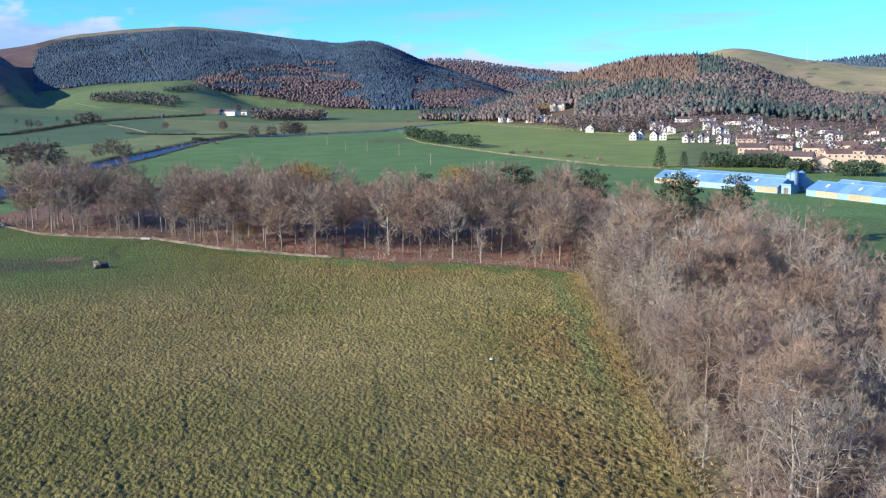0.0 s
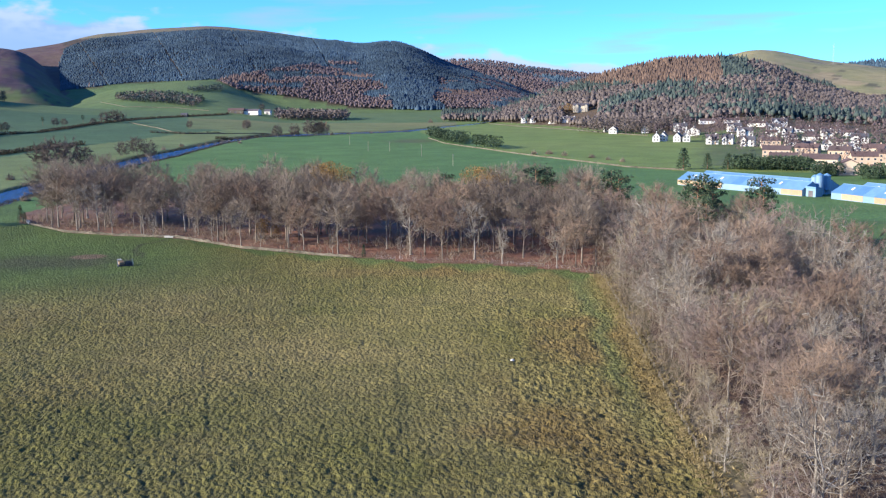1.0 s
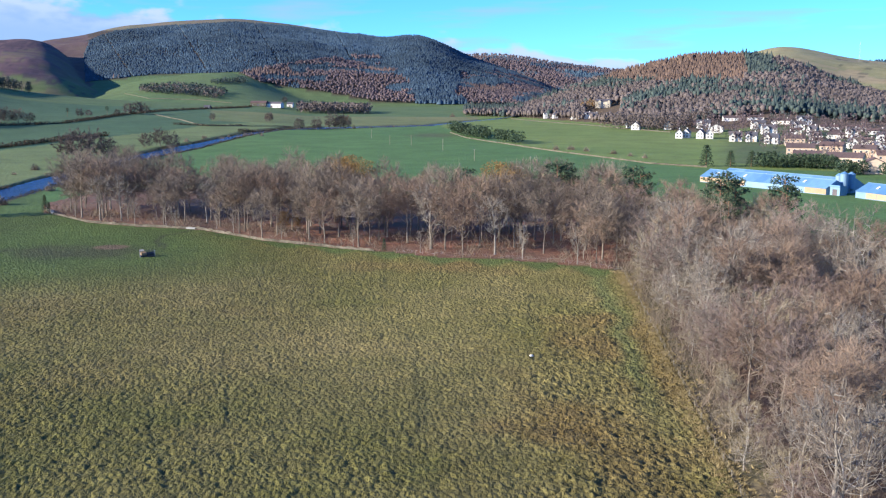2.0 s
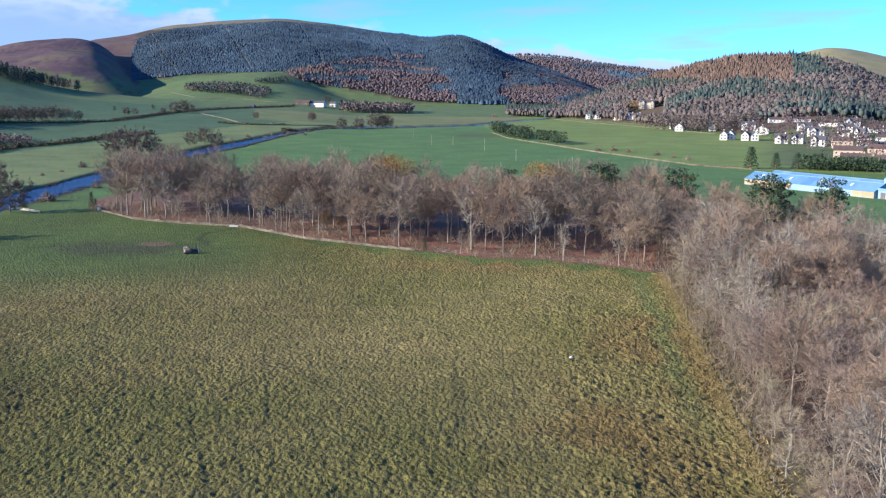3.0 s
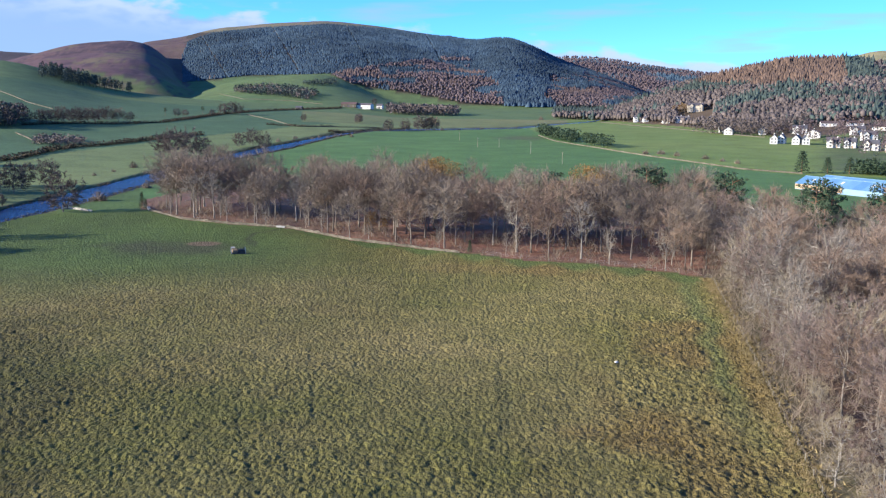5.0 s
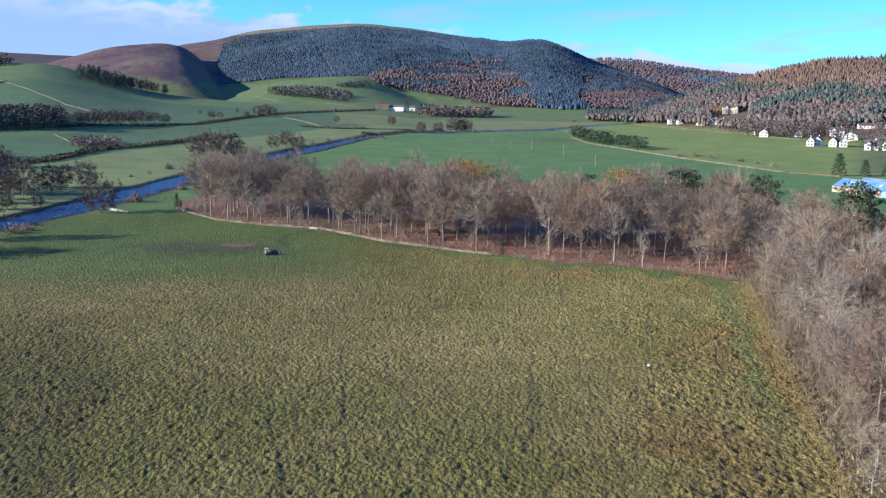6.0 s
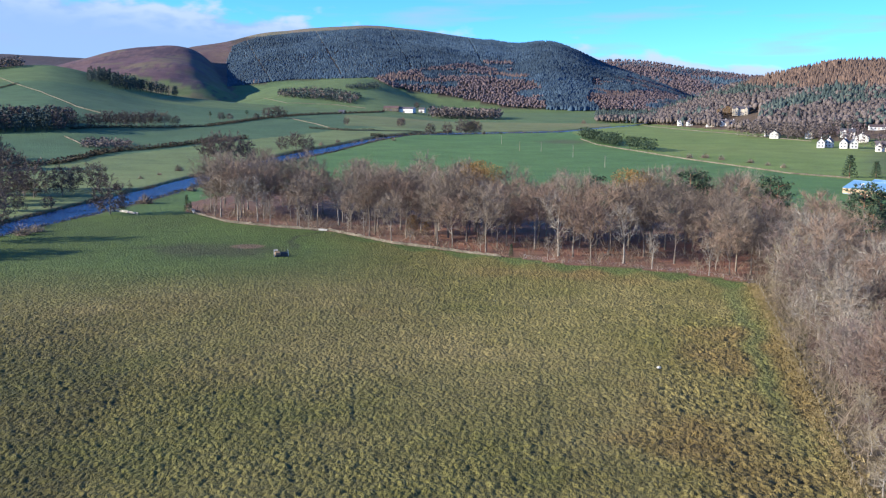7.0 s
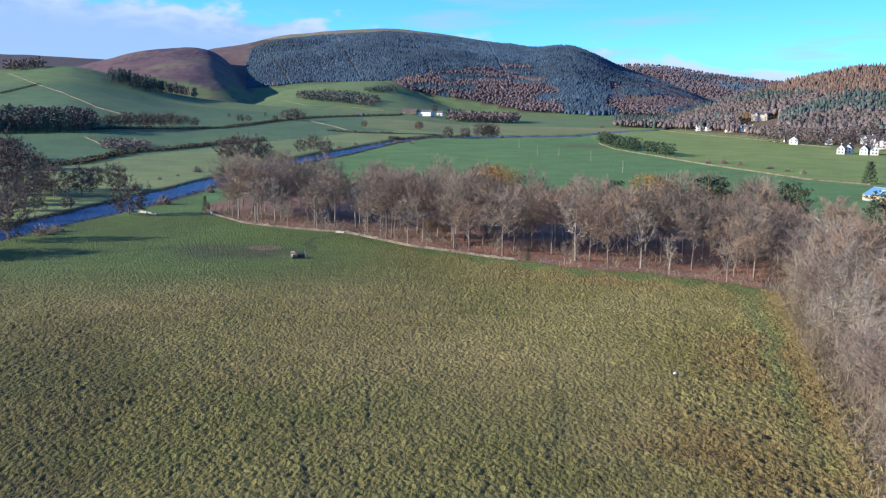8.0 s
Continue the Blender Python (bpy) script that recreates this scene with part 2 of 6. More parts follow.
HILLS["left_slope"] = (620, 1650, 1.9, [(-60, 1.4), (-30, 1.2), (-28, 1.4), (-25.4, 1.72), (-24, 1.62), (-22.6, 1.25), (-21, 0.75), (-19.6, 0.3), (-18, 0.05), (-15, -0.25), (-12.5, -0.4), (-9, -0.6), (-6, -0.8), (-3, -1.1)])
HILLS["larch_hill"] = (None, 1750, 1.45, [(5.0, -1.3), (7, -1.2), (8.1, -0.95), (9.7, -0.35), (11.3, 0.3), (12.8, 0.8), (14.4, 1.25), (16, 1.66), (18.1, 2.07), (20.9, 2.02), (22.4, 1.80), (23.8, 1.4), (25, 0.8), (26.8, 0.25), (29, -0.1), (34, -0.1), (60, 0.2)])
HILLS["bald_hill"] = (1500, 2500, 0.8, [(15, -3), (17, 0.6), (20, 1.9), (21.5, 2.45), (22.6, 2.65), (23.8, 2.43), (26.1, 1.91), (27.5, 1.72), (30, 1.35), (36, 1.3), (60, 1.3)])
RIVER = [(-95, 300), (-60, 300), (-35, 316), (-28.6, 334), (-25.7, 368), (-22.8, 407), (-19.8, 462), (-17.02, 536), (-14.19, 645), (-11.65, 733), (-9.5, 810), (-7.15, 940), (-4.89, 1050), (3.4, 1150), (8, 1420), (11, 1800), (14, 2400)]
RIVER_HALF = [(-95, 14), (-35, 14), (-28.6, 14), (-25.7, 18), (-22.8, 24), (-19.8, 30), (-17.02, 35), (-14.19, 30), (-11.65, 39), (-9.5, 40), (-7.15, 30), (-4.89, 24), (3.4, 20), (14, 20)]
# how high the plantation of the big hill begins
FOOT = [(-17, 0.4), (-15.6, 0.6), (-12, 1.05), (-7.5, 1.2), (-6.2, 0.6), (-3, 0.15), (0.2, -0.42), (3.4, -0.56), (7, -0.55), (12, -0.8)]
EDGE = [(-17.6, 378), (-15.75, 346), (-13.3, 332), (-9.8, 319), (-6.3, 291), (-3.0, 277), (0.26, 267), (3.56, 256), (6.8, 254), (10.1, 249), (12.6, 244), (14.4, 238)]


def floor_height(r):
    return 0.012 * np.maximum(0, r - 600)


def terrain(x, y, which=False):
    x, y = np.asarray(x, float), np.asarray(y, float)
    b, r = np.degrees(np.arctan2(x, y)), np.hypot(x, y)
    z = floor_height(r)
    z = z + 0.35 * wave(x, y, 60, 3, 2) * smooth((r - 60) / 60)
    base = z.copy()
    rough = smooth((r - 900) / 1500)
    owner = np.zeros(len(z), int)
    for n, (name, (r0, r1, power, crest)) in enumerate(HILLS.items()):
        if r0 is None:
            r0 = np.interp(b, [6, 10, 13, 17, 22, 35], [1450, 1270, 1150, 1000, 820, 760])
        wob = 1 + 0.03 * wave(x, y, 500, 3, 5)
        top = EYE + r1 * np.tan(np.radians(sum(knots(b + d, crest) for d in (-0.8, -0.4, 0, 0.4, 0.8)) / 5))
        s = np.clip((r - r0) / (r1 - r0), 0, 1)
        p = s**power * (1 - 0.25 * s) / 0.75 if power < 1 else s**power
        p = np.clip(p + (0.16 if name == "moor" else 0.10 if name in ("bald_hill", "big_hill") else 0.05) * np.sin(math.pi * s) * wave(x, y, 260, 4, 9), 0, 1.0)
        hill = base + (top - base) * p
        hill = np.where(r > r1, top - 0.2 * (r - r1), hill)
        hill = np.where(r >= r0, hill, -99)
        owner = np.where(hill > z + 0.5, n + 1, owner)
        z = np.maximum(z, hill)
    z = z + rough * 1.5 * wave(x, y, 90, 3, 4) * np.where(r < 4200, 1, 0)
    z = z + np.where((owner == 3) | (owner == 1), rough * 7.0 * wave(x, y, 170, 4, 14), 0)
    # the river's channel
    off = np.abs(r - knots(b, RIVER)) - knots(b, RIVER_HALF)
    bank = smooth(1 - off / 5.0)
    z = z - 1.9 * bank * (b < 14) * (b > -96)
    return (z, owner) if which else z


def height(x, y):
    return float(terrain(np.array([x]), np.array([y]))[0])


def cover(x, y, z, owner):
    """Base colours of the open ground: turf, leaf litter, heather, mud."""
    b, r = np.degrees(np.arctan2(x, y)), np.hypot(x, y)
    n1, n2, n3 = wave(x, y, 28, 4, 1), wave(x, y, 7, 3, 2), wave(x, y, 120, 3, 3)

    def c(*v):
        return np.array(v)

    col = np.zeros((len(x), 3)) + c(0.075, 0.125, 0.032)

    def lay(mask, color, other=None, k=n1):
        m = np.clip(np.asarray(mask, float), 0, 1)[:, None]
        cc = c(*color) if other is None else c(*color) + (c(*other) - c(*color)) * np.clip(0.5 + 0.8 * k, 0, 1)[:, None]
        col[:] = col * (1 - m) + cc * m

    fence_x = 22.8 + 0.158 * y
    edge = knots(b, EDGE)
    # the rough meadow: tawny in the middle and along the fence, green towards the river
    meadow = (r < edge + 2) & (x < fence_x) | (r < 60)
    lay(meadow, (0.095, 0.082, 0.028), (0.125, 0.095, 0.038))
    lay(meadow * smooth((r - 205) / 70) * smooth((-b - 4) / 9), (0.060, 0.125, 0.022), (0.085, 0.135, 0.030))
    lay(meadow * smooth((-b - 12) / 8) * smooth((r - 150) / 90), (0.058, 0.125, 0.022), (0.08, 0.135, 0.03))
    lay(meadow * smooth((r - edge + 14) / 5) * (b < 14.4), (0.075, 0.135, 0.028), (0.095, 0.14, 0.034))
    # churned earth round the feeder
    px, py = at(-16.2, 282)
    lay(0.75 * smooth(1.3 - np.hypot((x - px) / 22, (y - py) / 16) + 0.5 * n2), (0.055, 0.055, 0.028))
    px, py = at(-14.4, 291)
    lay(smooth(2.5 * (1.15 - np.hypot((x - px) / 5.2, (y - py) / 4))), (0.15, 0.10, 0.065))
    # leaf litter under the wood
    belt = np.interp(b, [-18, -15, -10, -4, 4, 14], [410, 458, 455, 430, 405, 372])
    wood = ((r >= edge) & (r < belt) & (b > -18.0) & (b < 14.6)) | ((x >= fence_x) & (r < np.interp(b, [14, 22, 30, 40], [318, 292, 212, 180])) & (b > 8))
    lay(wood, (0.27, 0.115, 0.070), (0.18, 0.108, 0.07), n2)
    lay(0.75 * (wood & (b < -4)), (0.18, 0.100, 0.066), (0.14, 0.095, 0.065), n2)
    lay(wood & (x >= fence_x - 2) & (r < 255), (0.110, 0.072, 0.048), (0.15, 0.090, 0.060), n2)
    lay((x >= fence_x - 1) & (x < fence_x + 5 + 3 * n1) & (r < 245), (0.15, 0.135, 0.062), (0.17, 0.125, 0.07), n2)
    # the pasture behind the wood and the paler one below the houses
    hedge_r = knots(b, [(3, 1250), (4.6, 1010), (8.6, 775), (12.4, 690), (15.7, 622), (18.4, 600), (40, 600)])
    inner = (r >= belt) & (r > 250) & (b > -18) & (r < hedge_r) & (r < knots(b, RIVER)) & ~wood
    lay(inner, (0.080, 0.158, 0.044), (0.094, 0.170, 0.048), n3)
    px, py = at(3.6, 930)
    lay(0.75 * inner * smooth(1.3 - np.hypot((x - px) / 26, (y - py) / 45) + 0.6 * n1), (0.085, 0.085, 0.042))
    outer = (r >= hedge_r) & (r < 1500) & (b > 4)
    lay(outer, (0.140, 0.196, 0.046), (0.170, 0.212, 0.054), n3)
    yard = (b > 17.5) & (r > 640) & (r < 1200)
    lay(0.8 * yard * smooth((b - 18.5) / 3), (0.085, 0.085, 0.05), (0.08, 0.12, 0.04), n2)
    # beyond the river
    over = (r > knots(b, RIVER)) & (b < 6)
    lay(over, (0.160, 0.192, 0.068), (0.130, 0.170, 0.060), n3)
    lay(over & (r > knots(b, [(-40, 560), (-28, 600), (-18, 800), (-12, 960), (-4, 1250), (6, 1500)])), (0.062, 0.116, 0.050), (0.080, 0.134, 0.056), n3)
    lay(over & (r > 1150) & (b > -9) & (r < 1700), (0.185, 0.180, 0.070), (0.125, 0.160, 0.055), n3)
    lay(over & (r > 1450), (0.088, 0.140, 0.050), (0.112, 0.155, 0.055), n3)
    # dark bank strips: rough grass, with the bank trees' shade painted in
    shore = np.abs(r - knots(b, RIVER)) - knots(b, RIVER_HALF)
    lay(0.8 * smooth(1.5 - shore / 9 + 0.4 * n2) * (b < 6) * (b > -60), (0.060, 0.070, 0.030), (0.095, 0.080, 0.045), n2)
    # heather moor, plantation floor, rough hill grass
    rise = np.degrees(np.arctan2(z - EYE, r))
    is_far, is_big, is_moor, is_larch, is_bald = owner == 1, owner == 2, owner == 3, owner == 6, owner == 7
    lay(is_moor, (0.090, 0.125, 0.040), (0.11, 0.13, 0.05))
    lay(is_moor * smooth((rise - knots(b, [(-26, 0.9), (-22, 1.15), (-19, 0.85), (-14, 0.7)]) + 0.25 * n1) * 7), (0.095, 0.054, 0.063), (0.130, 0.080, 0.070))
    lay(0.7 * (is_moor & (n1 + n3 > 0.25)), (0.145, 0.098, 0.066), (0.11, 0.10, 0.05))
    lay(0.8 * (is_moor & (n2 - n3 > 0.35)), (0.055, 0.036, 0.045))
    base = knots(b, FOOT)
    lay(is_big & (rise > base), (0.045, 0.040, 0.028), (0.075, 0.050, 0.034))
    lay(is_big & (rise > 3.35) & (b < -0.5), (0.13, 0.135, 0.075), (0.20, 0.145, 0.095))
    lay(is_big & (b < -15.2 + 0.3 * n1), (0.085, 0.050, 0.055), (0.115, 0.082, 0.060))
    lay(is_far & (b > 26), (0.045, 0.052, 0.046), (0.06, 0.06, 0.05))
    lay(is_far & (b <= 26), (0.070, 0.060, 0.060), (0.095, 0.070, 0.062))
    lay(is_larch & (r > 1010 + 25 * np.maximum(0, 17 - b)), (0.10, 0.070, 0.045), (0.12, 0.085, 0.05))
    lay(is_bald, (0.33, 0.27, 0.135), (0.22, 0.22, 0.09), n3)
    lay(0.8 * (is_bald & (n3 > 0.2)), (0.36, 0.27, 0.15))
    lay(0.8 * (is_bald & (n1 + 0.6 * n3 > 0.42) & (b > 25)), (0.10, 0.09, 0.055))
    return col


def mesh_from(name, verts, faces, mat, smooth_shade=False):
    """A mesh from arrays of vertices and of faces that all have the same count of corners."""
    verts, faces = np.asarray(verts, np.float32), np.asarray(faces, np.int32)
    me = bpy.data.meshes.new(name)
    me.vertices.add(len(verts))
    me.vertices.foreach_set("co", verts.ravel())
    k = faces.shape[1]
    me.loops.add(faces.size)
    me.loops.foreach_set("vertex_index", faces.ravel())
    me.polygons.add(len(faces))
    me.polygons.foreach_set("loop_start", np.arange(0, faces.size, k, dtype=np.int32))
    me.polygons.foreach_set("loop_total", np.full(len(faces), k, np.int32))
    me.polygons.foreach_set("use_smooth", np.full(len(faces), smooth_shade))
    me.update(calc_edges=True)
    me.materials.append(mat)
    return me


# ---- the ground, one sheet to the horizon ----
def build_ground():
    bs = np.concatenate([np.arange(-35, 36.01, 0.16), np.arange(40, 325, 5)])
    bs = bs if len(bs) % 2 == 0 else np.append(bs, 322.5)
    rs = np.concatenate([np.linspace(6, 76, 10), np.arange(80, 460, 4.0), 460 * 1.0135 ** np.arange(1, 178)])
    bb, rr = np.meshgrid(np.radians(bs), rs, indexing="ij")
    x, y = (rr * np.sin(bb)).ravel(), (rr * np.cos(bb)).ravel()
    z, owner = terrain(x, y, True)
    n, k = len(bs), len(rs)
    i, j = np.meshgrid(np.arange(n), np.arange(k - 1), indexing="ij")
    a, a2 = (i * k + j).ravel(), (((i + 1) % n) * k + j).ravel()
    inner = np.arange(1, n - 2, 2)
    cap = np.c_[np.zeros(len(inner), int), inner * k, (inner + 1) * k, (inner + 2) * k]
    faces = np.concatenate([np.c_[a, a + 1, a2 + 1, a2], cap])
    me = mesh_from("ground", np.c_[x, y, z], faces, M["ground"], True)
    layer = me.color_attributes.new("cover", "FLOAT_COLOR", "POINT")
    layer.data.foreach_set("color", np.c_[cover(x, y, z, owner), np.ones(len(x))].astype(np.float32).ravel())
    return tagged(new("ground", me), "tawny and green pasture, leaf litter, moor and hillsides", "ground", kind="structure")


build_ground()


def build_river():
    bs = np.arange(-90, 13.6, 0.4)
    rc, hw = knots(bs, RIVER), knots(bs, RIVER_HALF) + 2.4
    level = terrain(rc * np.sin(np.radians(bs)), rc * np.cos(np.radians(bs))) + 1.15
    level = np.convolve(np.pad(level, 4, mode="edge"), np.ones(9) / 9, mode="valid")
    rows = []
    for s in np.linspace(-1, 1, 7):
        r = rc + s * hw
        rows.append(np.c_[r * np.sin(np.radians(bs)), r * np.cos(np.radians(bs)), level])
    v = np.concatenate(rows)
    n = len(bs)
    i, j = np.meshgrid(np.arange(6), np.arange(n - 1), indexing="ij")
    a = (i * n + j).ravel()
    return tagged(new("water", mesh_from("water", v, np.c_[a, a + n, a + n + 1, a + 1], M["water"], True)), "calm blue river reflecting the sky, between grass banks", "river", kind="structure")


build_river()


# ---- small builders ----
rng = np.random.default_rng(7)


def part(name, bm, mat, parent, label=""):
    me = bpy.data.meshes.new(name)
    bm.to_mesh(me)
    bm.free()
    me.materials.append(mat)
    ob = new(name, me)
    ob.parent = parent
    return tagged(ob, label)


def piece(name, me, parent, label=""):
    ob = new(name, me)
    ob.parent = parent
    return tagged(ob, label)


class Soup:
    """Triangles gathered for one mesh."""

    def __init__(self):
        self.v, self.f, self.n = [], [], 0

    def add(self, v, f):
        v, f = np.asarray(v, float), np.asarray(f, int)
        self.v.append(v)
        self.f.append(f + self.n)
        self.n += len(v)

    def tube(self, pts, rads, sides):
        pts = np.asarray(pts, float)
        d = pts[-1] - pts[0]
        d /= np.linalg.norm(d) + 1e-9
        u = np.cross(d, (0.3, 0.9, 0.1) if abs(d[2]) > 0.8 else (0, 0, 1))
        u /= np.linalg.norm(u)
        w = np.cross(d, u)
        a = np.arange(sides) * 2 * math.pi / sides
        ring = np.cos(a)[:, None] * u + np.sin(a)[:, None] * w
        v = (pts[:, None] + ring[None] * np.asarray(rads)[:, None, None]).reshape(-1, 3)
        f = []
        for i in range(len(pts) - 1):
            for j in range(sides):
                p, q = i * sides + j, i * sides + (j + 1) % sides
                f += [(p, q, q + sides), (p, q + sides, p + sides)]
        self.add(v, f)

    def blades(self, base, way, length, width):
        """Thin triangles from base along way."""
        base, way = np.asarray(base), np.asarray(way)
        way = way / (np.linalg.norm(way, axis=1, keepdims=True) + 1e-9)
        side = np.cross(way, rng.normal(size=way.shape))
        side /= np.linalg.norm(side, axis=1, keepdims=True) + 1e-9
        side *= np.asarray(width)[:, None] / 2
        v = np.stack([base - side, base + side, base + way * np.asarray(length)[:, None]], 1).reshape(-1, 3)
        self.add(v, np.arange(len(v)).reshape(-1, 3))

    def mesh(self, name, mat, shade=False):
        return mesh_from(name, np.concatenate(self.v), np.concatenate(self.f), mat, shade)


def grow(h, crown_from, spread, limbs, clusters, twigs, rise=0.3, twig_len=1.2, twig_wide=0.06, wander=0.02, middle=0.64, thick=1.0, bough=0.08):
    """A bare tree: a trunk that divides into ascending limbs, limbs that carry branches out to a domed outline, and dense sprays of twigs along them."""
    wood, fine = Soup(), Soup()
    k = 7
    ts = np.linspace(0, 1, k)
    drift = np.cumsum(rng.normal(0, wander * h, (k, 2)) * ts[:, None], 0)
    axis = np.c_[drift, ts * h * 0.86 - 0.3 * (ts == 0)]
    r0 = 0.0125 * h * thick
    wood.tube(axis, r0 * (1.35 * (ts == 0) + (1 - ts * 0.9) * (ts > 0)), 6)
    heart = np.array([axis[4, 0], axis[4, 1], middle * h])
    lean = rng.normal(0, 0.05 * h, 2)
    n = np.arange(clusters)
    c = 0.98 - 1.75 * (n + 0.5) / clusters
    a = n * 2.39996 + rng.uniform(-0.5, 0.5, clusters)
    s = np.sqrt(1 - np.minimum(c * c, 1))
    lobes = 1 + 0.20 * np.sin(3 * a + rng.uniform(0, 6)) * s + 0.14 * np.sin(5 * a + 4 * c + rng.uniform(0, 6))
    q = rng.uniform(0.20, 1.0, clusters) ** 0.5 * lobes
    tuft = heart + np.c_[np.cos(a) * s * spread * h * q + lean[0] * c, np.sin(a) * s * spread * h * q + lean[1] * c, c * np.where(c > 0, 0.97 - middle, middle - crown_from * 0.9) * h * q]
    arms = []
    for m in range(limbs):
        pick = tuft[int((m + 0.5) * clusters / limbs * 0.8)]
        tip = heart + (pick - heart) * 0.86
        t = min(0.9, max(crown_from * rng.uniform(0.8, 1.15), (tip[2] / h - 0.16 - 0.75 * np.hypot(*(tip - heart)[:2]) / h) / 0.86))
        p0 = np.array([np.interp(t, ts, axis[:, i]) for i in range(3)])
        length = np.linalg.norm(tip - p0)
        u = np.linspace(0, 1, 5)
        pts = p0 + (tip - p0) * u[:, None] + np.array([0, 0, -0.10 * length]) * np.sin(math.pi * u)[:, None] + rng.normal(0, 0.045 * length, (5, 3)) * (u * (1 - u) * 4)[:, None]
        wood.tube(pts, max(r0 * (1 - t * 0.75) * rng.uniform(0.36, 0.52), 0.035) * (1 - 0.8 * u), 4)
        arms += list(pts[1:])
    arms = np.array(arms + [axis[i] for i in range(k) if ts[i] * 0.86 > crown_from])
    for p in tuft:
        d = p - arms
        m = np.argmin((d**2).sum(1) + 9.0 * np.maximum(-d[:, 2], 0))
        start = arms[m]
        mid = (start + p) / 2 + rng.normal(0, 0.018 * h, 3) - (0, 0, 0.012 * h)
        wood.tube([start, mid, p], np.array([0.0040, 0.0028, 0.0012]) * h * thick, 3)
        along_it = (p - start) / (np.linalg.norm(p - start) + 1e-6)
        out = (p - heart) / (np.linalg.norm(p - heart) + 1e-6)
        # boughs off the branch, each with its own spray of twigs
        for _ in range(3):
            w = rng.uniform(0.25, 1.0)
            b0 = start + (p - start) * w
            way = along_it * 0.6 + out * 0.5 + rng.normal(0, 0.5, 3) + (0, 0, rise)
            way /= np.linalg.norm(way)
            reach = h * bough * rng.uniform(0.7, 1.3)
            fine.blades([b0], [way], [reach * 1.1], [0.0045 * h])
            cnt = twigs // 3
            f = rng.uniform(0.05, 1.0, (cnt, 1))
            ways = way * 0.75 + rng.normal(0, 0.5, (cnt, 3)) + (0, 0, rise * 0.7)
            fine.blades(b0 + way * reach * f + rng.normal(0, 0.006 * h, (cnt, 3)), ways, twig_len * h / 20 * rng.uniform(0.45, 1.25, cnt), twig_wide * rng.uniform(0.7, 1.3, cnt))
    return wood, fine


def leafy(soup, centres, radius, count, size, flat=0.6):
    """Clumps of small leaf-like triangles."""
    for cpos in centres:
        d = rng.normal(size=(count, 3))
        d /= np.linalg.norm(d, axis=1, keepdims=True)
        p = np.asarray(cpos) + d * radius * rng.uniform(0.45, 1.0, (count, 1)) * (1, 1, flat)
        soup.blades(p, rng.normal(size=(count, 3)) + d * 0.6, size * rng.uniform(0.6, 1.3, count), size * rng.uniform(0.5, 0.9, count))


PROTO = {}


def tree_kind(kind, label, meshes):
    PROTO[kind] = {"label": label, "meshes": meshes, "done": {}, "count": 0}


def plant(kind, x, y, size=1.0, group="", label="", z=None, wide=1.0):
    """Stands a tree of that kind on the ground; size multiplies its modelled size."""
    k = PROTO[kind]
    i = k["count"] % len(k["meshes"])
    k["count"] += 1
    z = height(x, y) if z is None else z
    m = pose(x, y, z - 0.1, 0, 0, rng.uniform(0, 360)) @ Matrix.Diagonal((size * wide * rng.uniform(0.92, 1.08), size * wide * rng.uniform(0.92, 1.08), size, 1))
    if i not in k["done"]:
        ob = new(kind)
        for name, me in k["meshes"][i]:
            piece(name, me, ob)
        ob.matrix_basis = m
        tagged(ob, k["label"], "tree", group)
        k["done"][i] = ob
    else:
        src = k["done"][i]
        keep = src.matrix_basis.copy()
        src.matrix_basis = Matrix()
        ob = copy_thing(src, m)
        src.matrix_basis = keep
        tagged(ob, k["label"], "tree", group)
    if label:
        tagged(ob, label)
    return ob


def bare(kind, label, count, bark, twig, **how):
    out = []
    for _ in range(count):
        w, f = grow(**how)
        out.append((("trunk", w.mesh("trunk", M[bark], True)), ("crown", f.mesh("crown", M[twig]))))
    tree_kind(kind, label, out)


bare("beech_tree", "tall bare grey-brown beech in the meadow wood", 5, "bark", "twig", h=20, crown_from=0.32, spread=0.30, limbs=12, clusters=72, twigs=51, rise=0.28, twig_len=2.0, twig_wide=0.062, middle=0.63, thick=1.0, bough=0.11)
bare("russet_tree", "bare beech with reddish-brown twigs in the wood", 4, "bark", "russet_twig", h=19, crown_from=0.31, spread=0.34, limbs=12, clusters=72, twigs=51, rise=0.25, twig_len=2.0, twig_wide=0.062, middle=0.62, thick=1.0, bough=0.11)
bare("ash_tree", "slim bare tree with pale grey trunk and twigs", 5, "birch_bark", "pale_twig", h=16, crown_from=0.26, spread=0.25, limbs=12, clusters=54, twigs=33, twig_len=1.5, twig_wide=0.044, rise=0.5, wander=0.03, thick=1.5)
bare("birch_tree", "slender bare birch with whitish trunk", 4, "birch_bark", "twig", h=15, crown_from=0.22, spread=0.25, limbs=11, clusters=50, twigs=33, twig_len=1.5, twig_wide=0.044, wander=0.035, middle=0.6, thick=1.4)
bare("oak_tree", "broad bare oak with spreading limbs", 4, "birch_bark", "pale_twig", h=13, crown_from=0.25, spread=0.38, limbs=14, clusters=64, twigs=33, twig_len=1.7, twig_wide=0.043, rise=0.35, wander=0.04, middle=0.58, thick=1.5)
bare("rowan_tree", "bare tree with pinkish-brown twigs", 3, "bark", "pink_twig", h=14, crown_from=0.2, spread=0.32, limbs=11, clusters=60, twigs=33, twig_len=1.6, twig_wide=0.043, rise=0.4, wander=0.03, middle=0.56, thick=1.0)
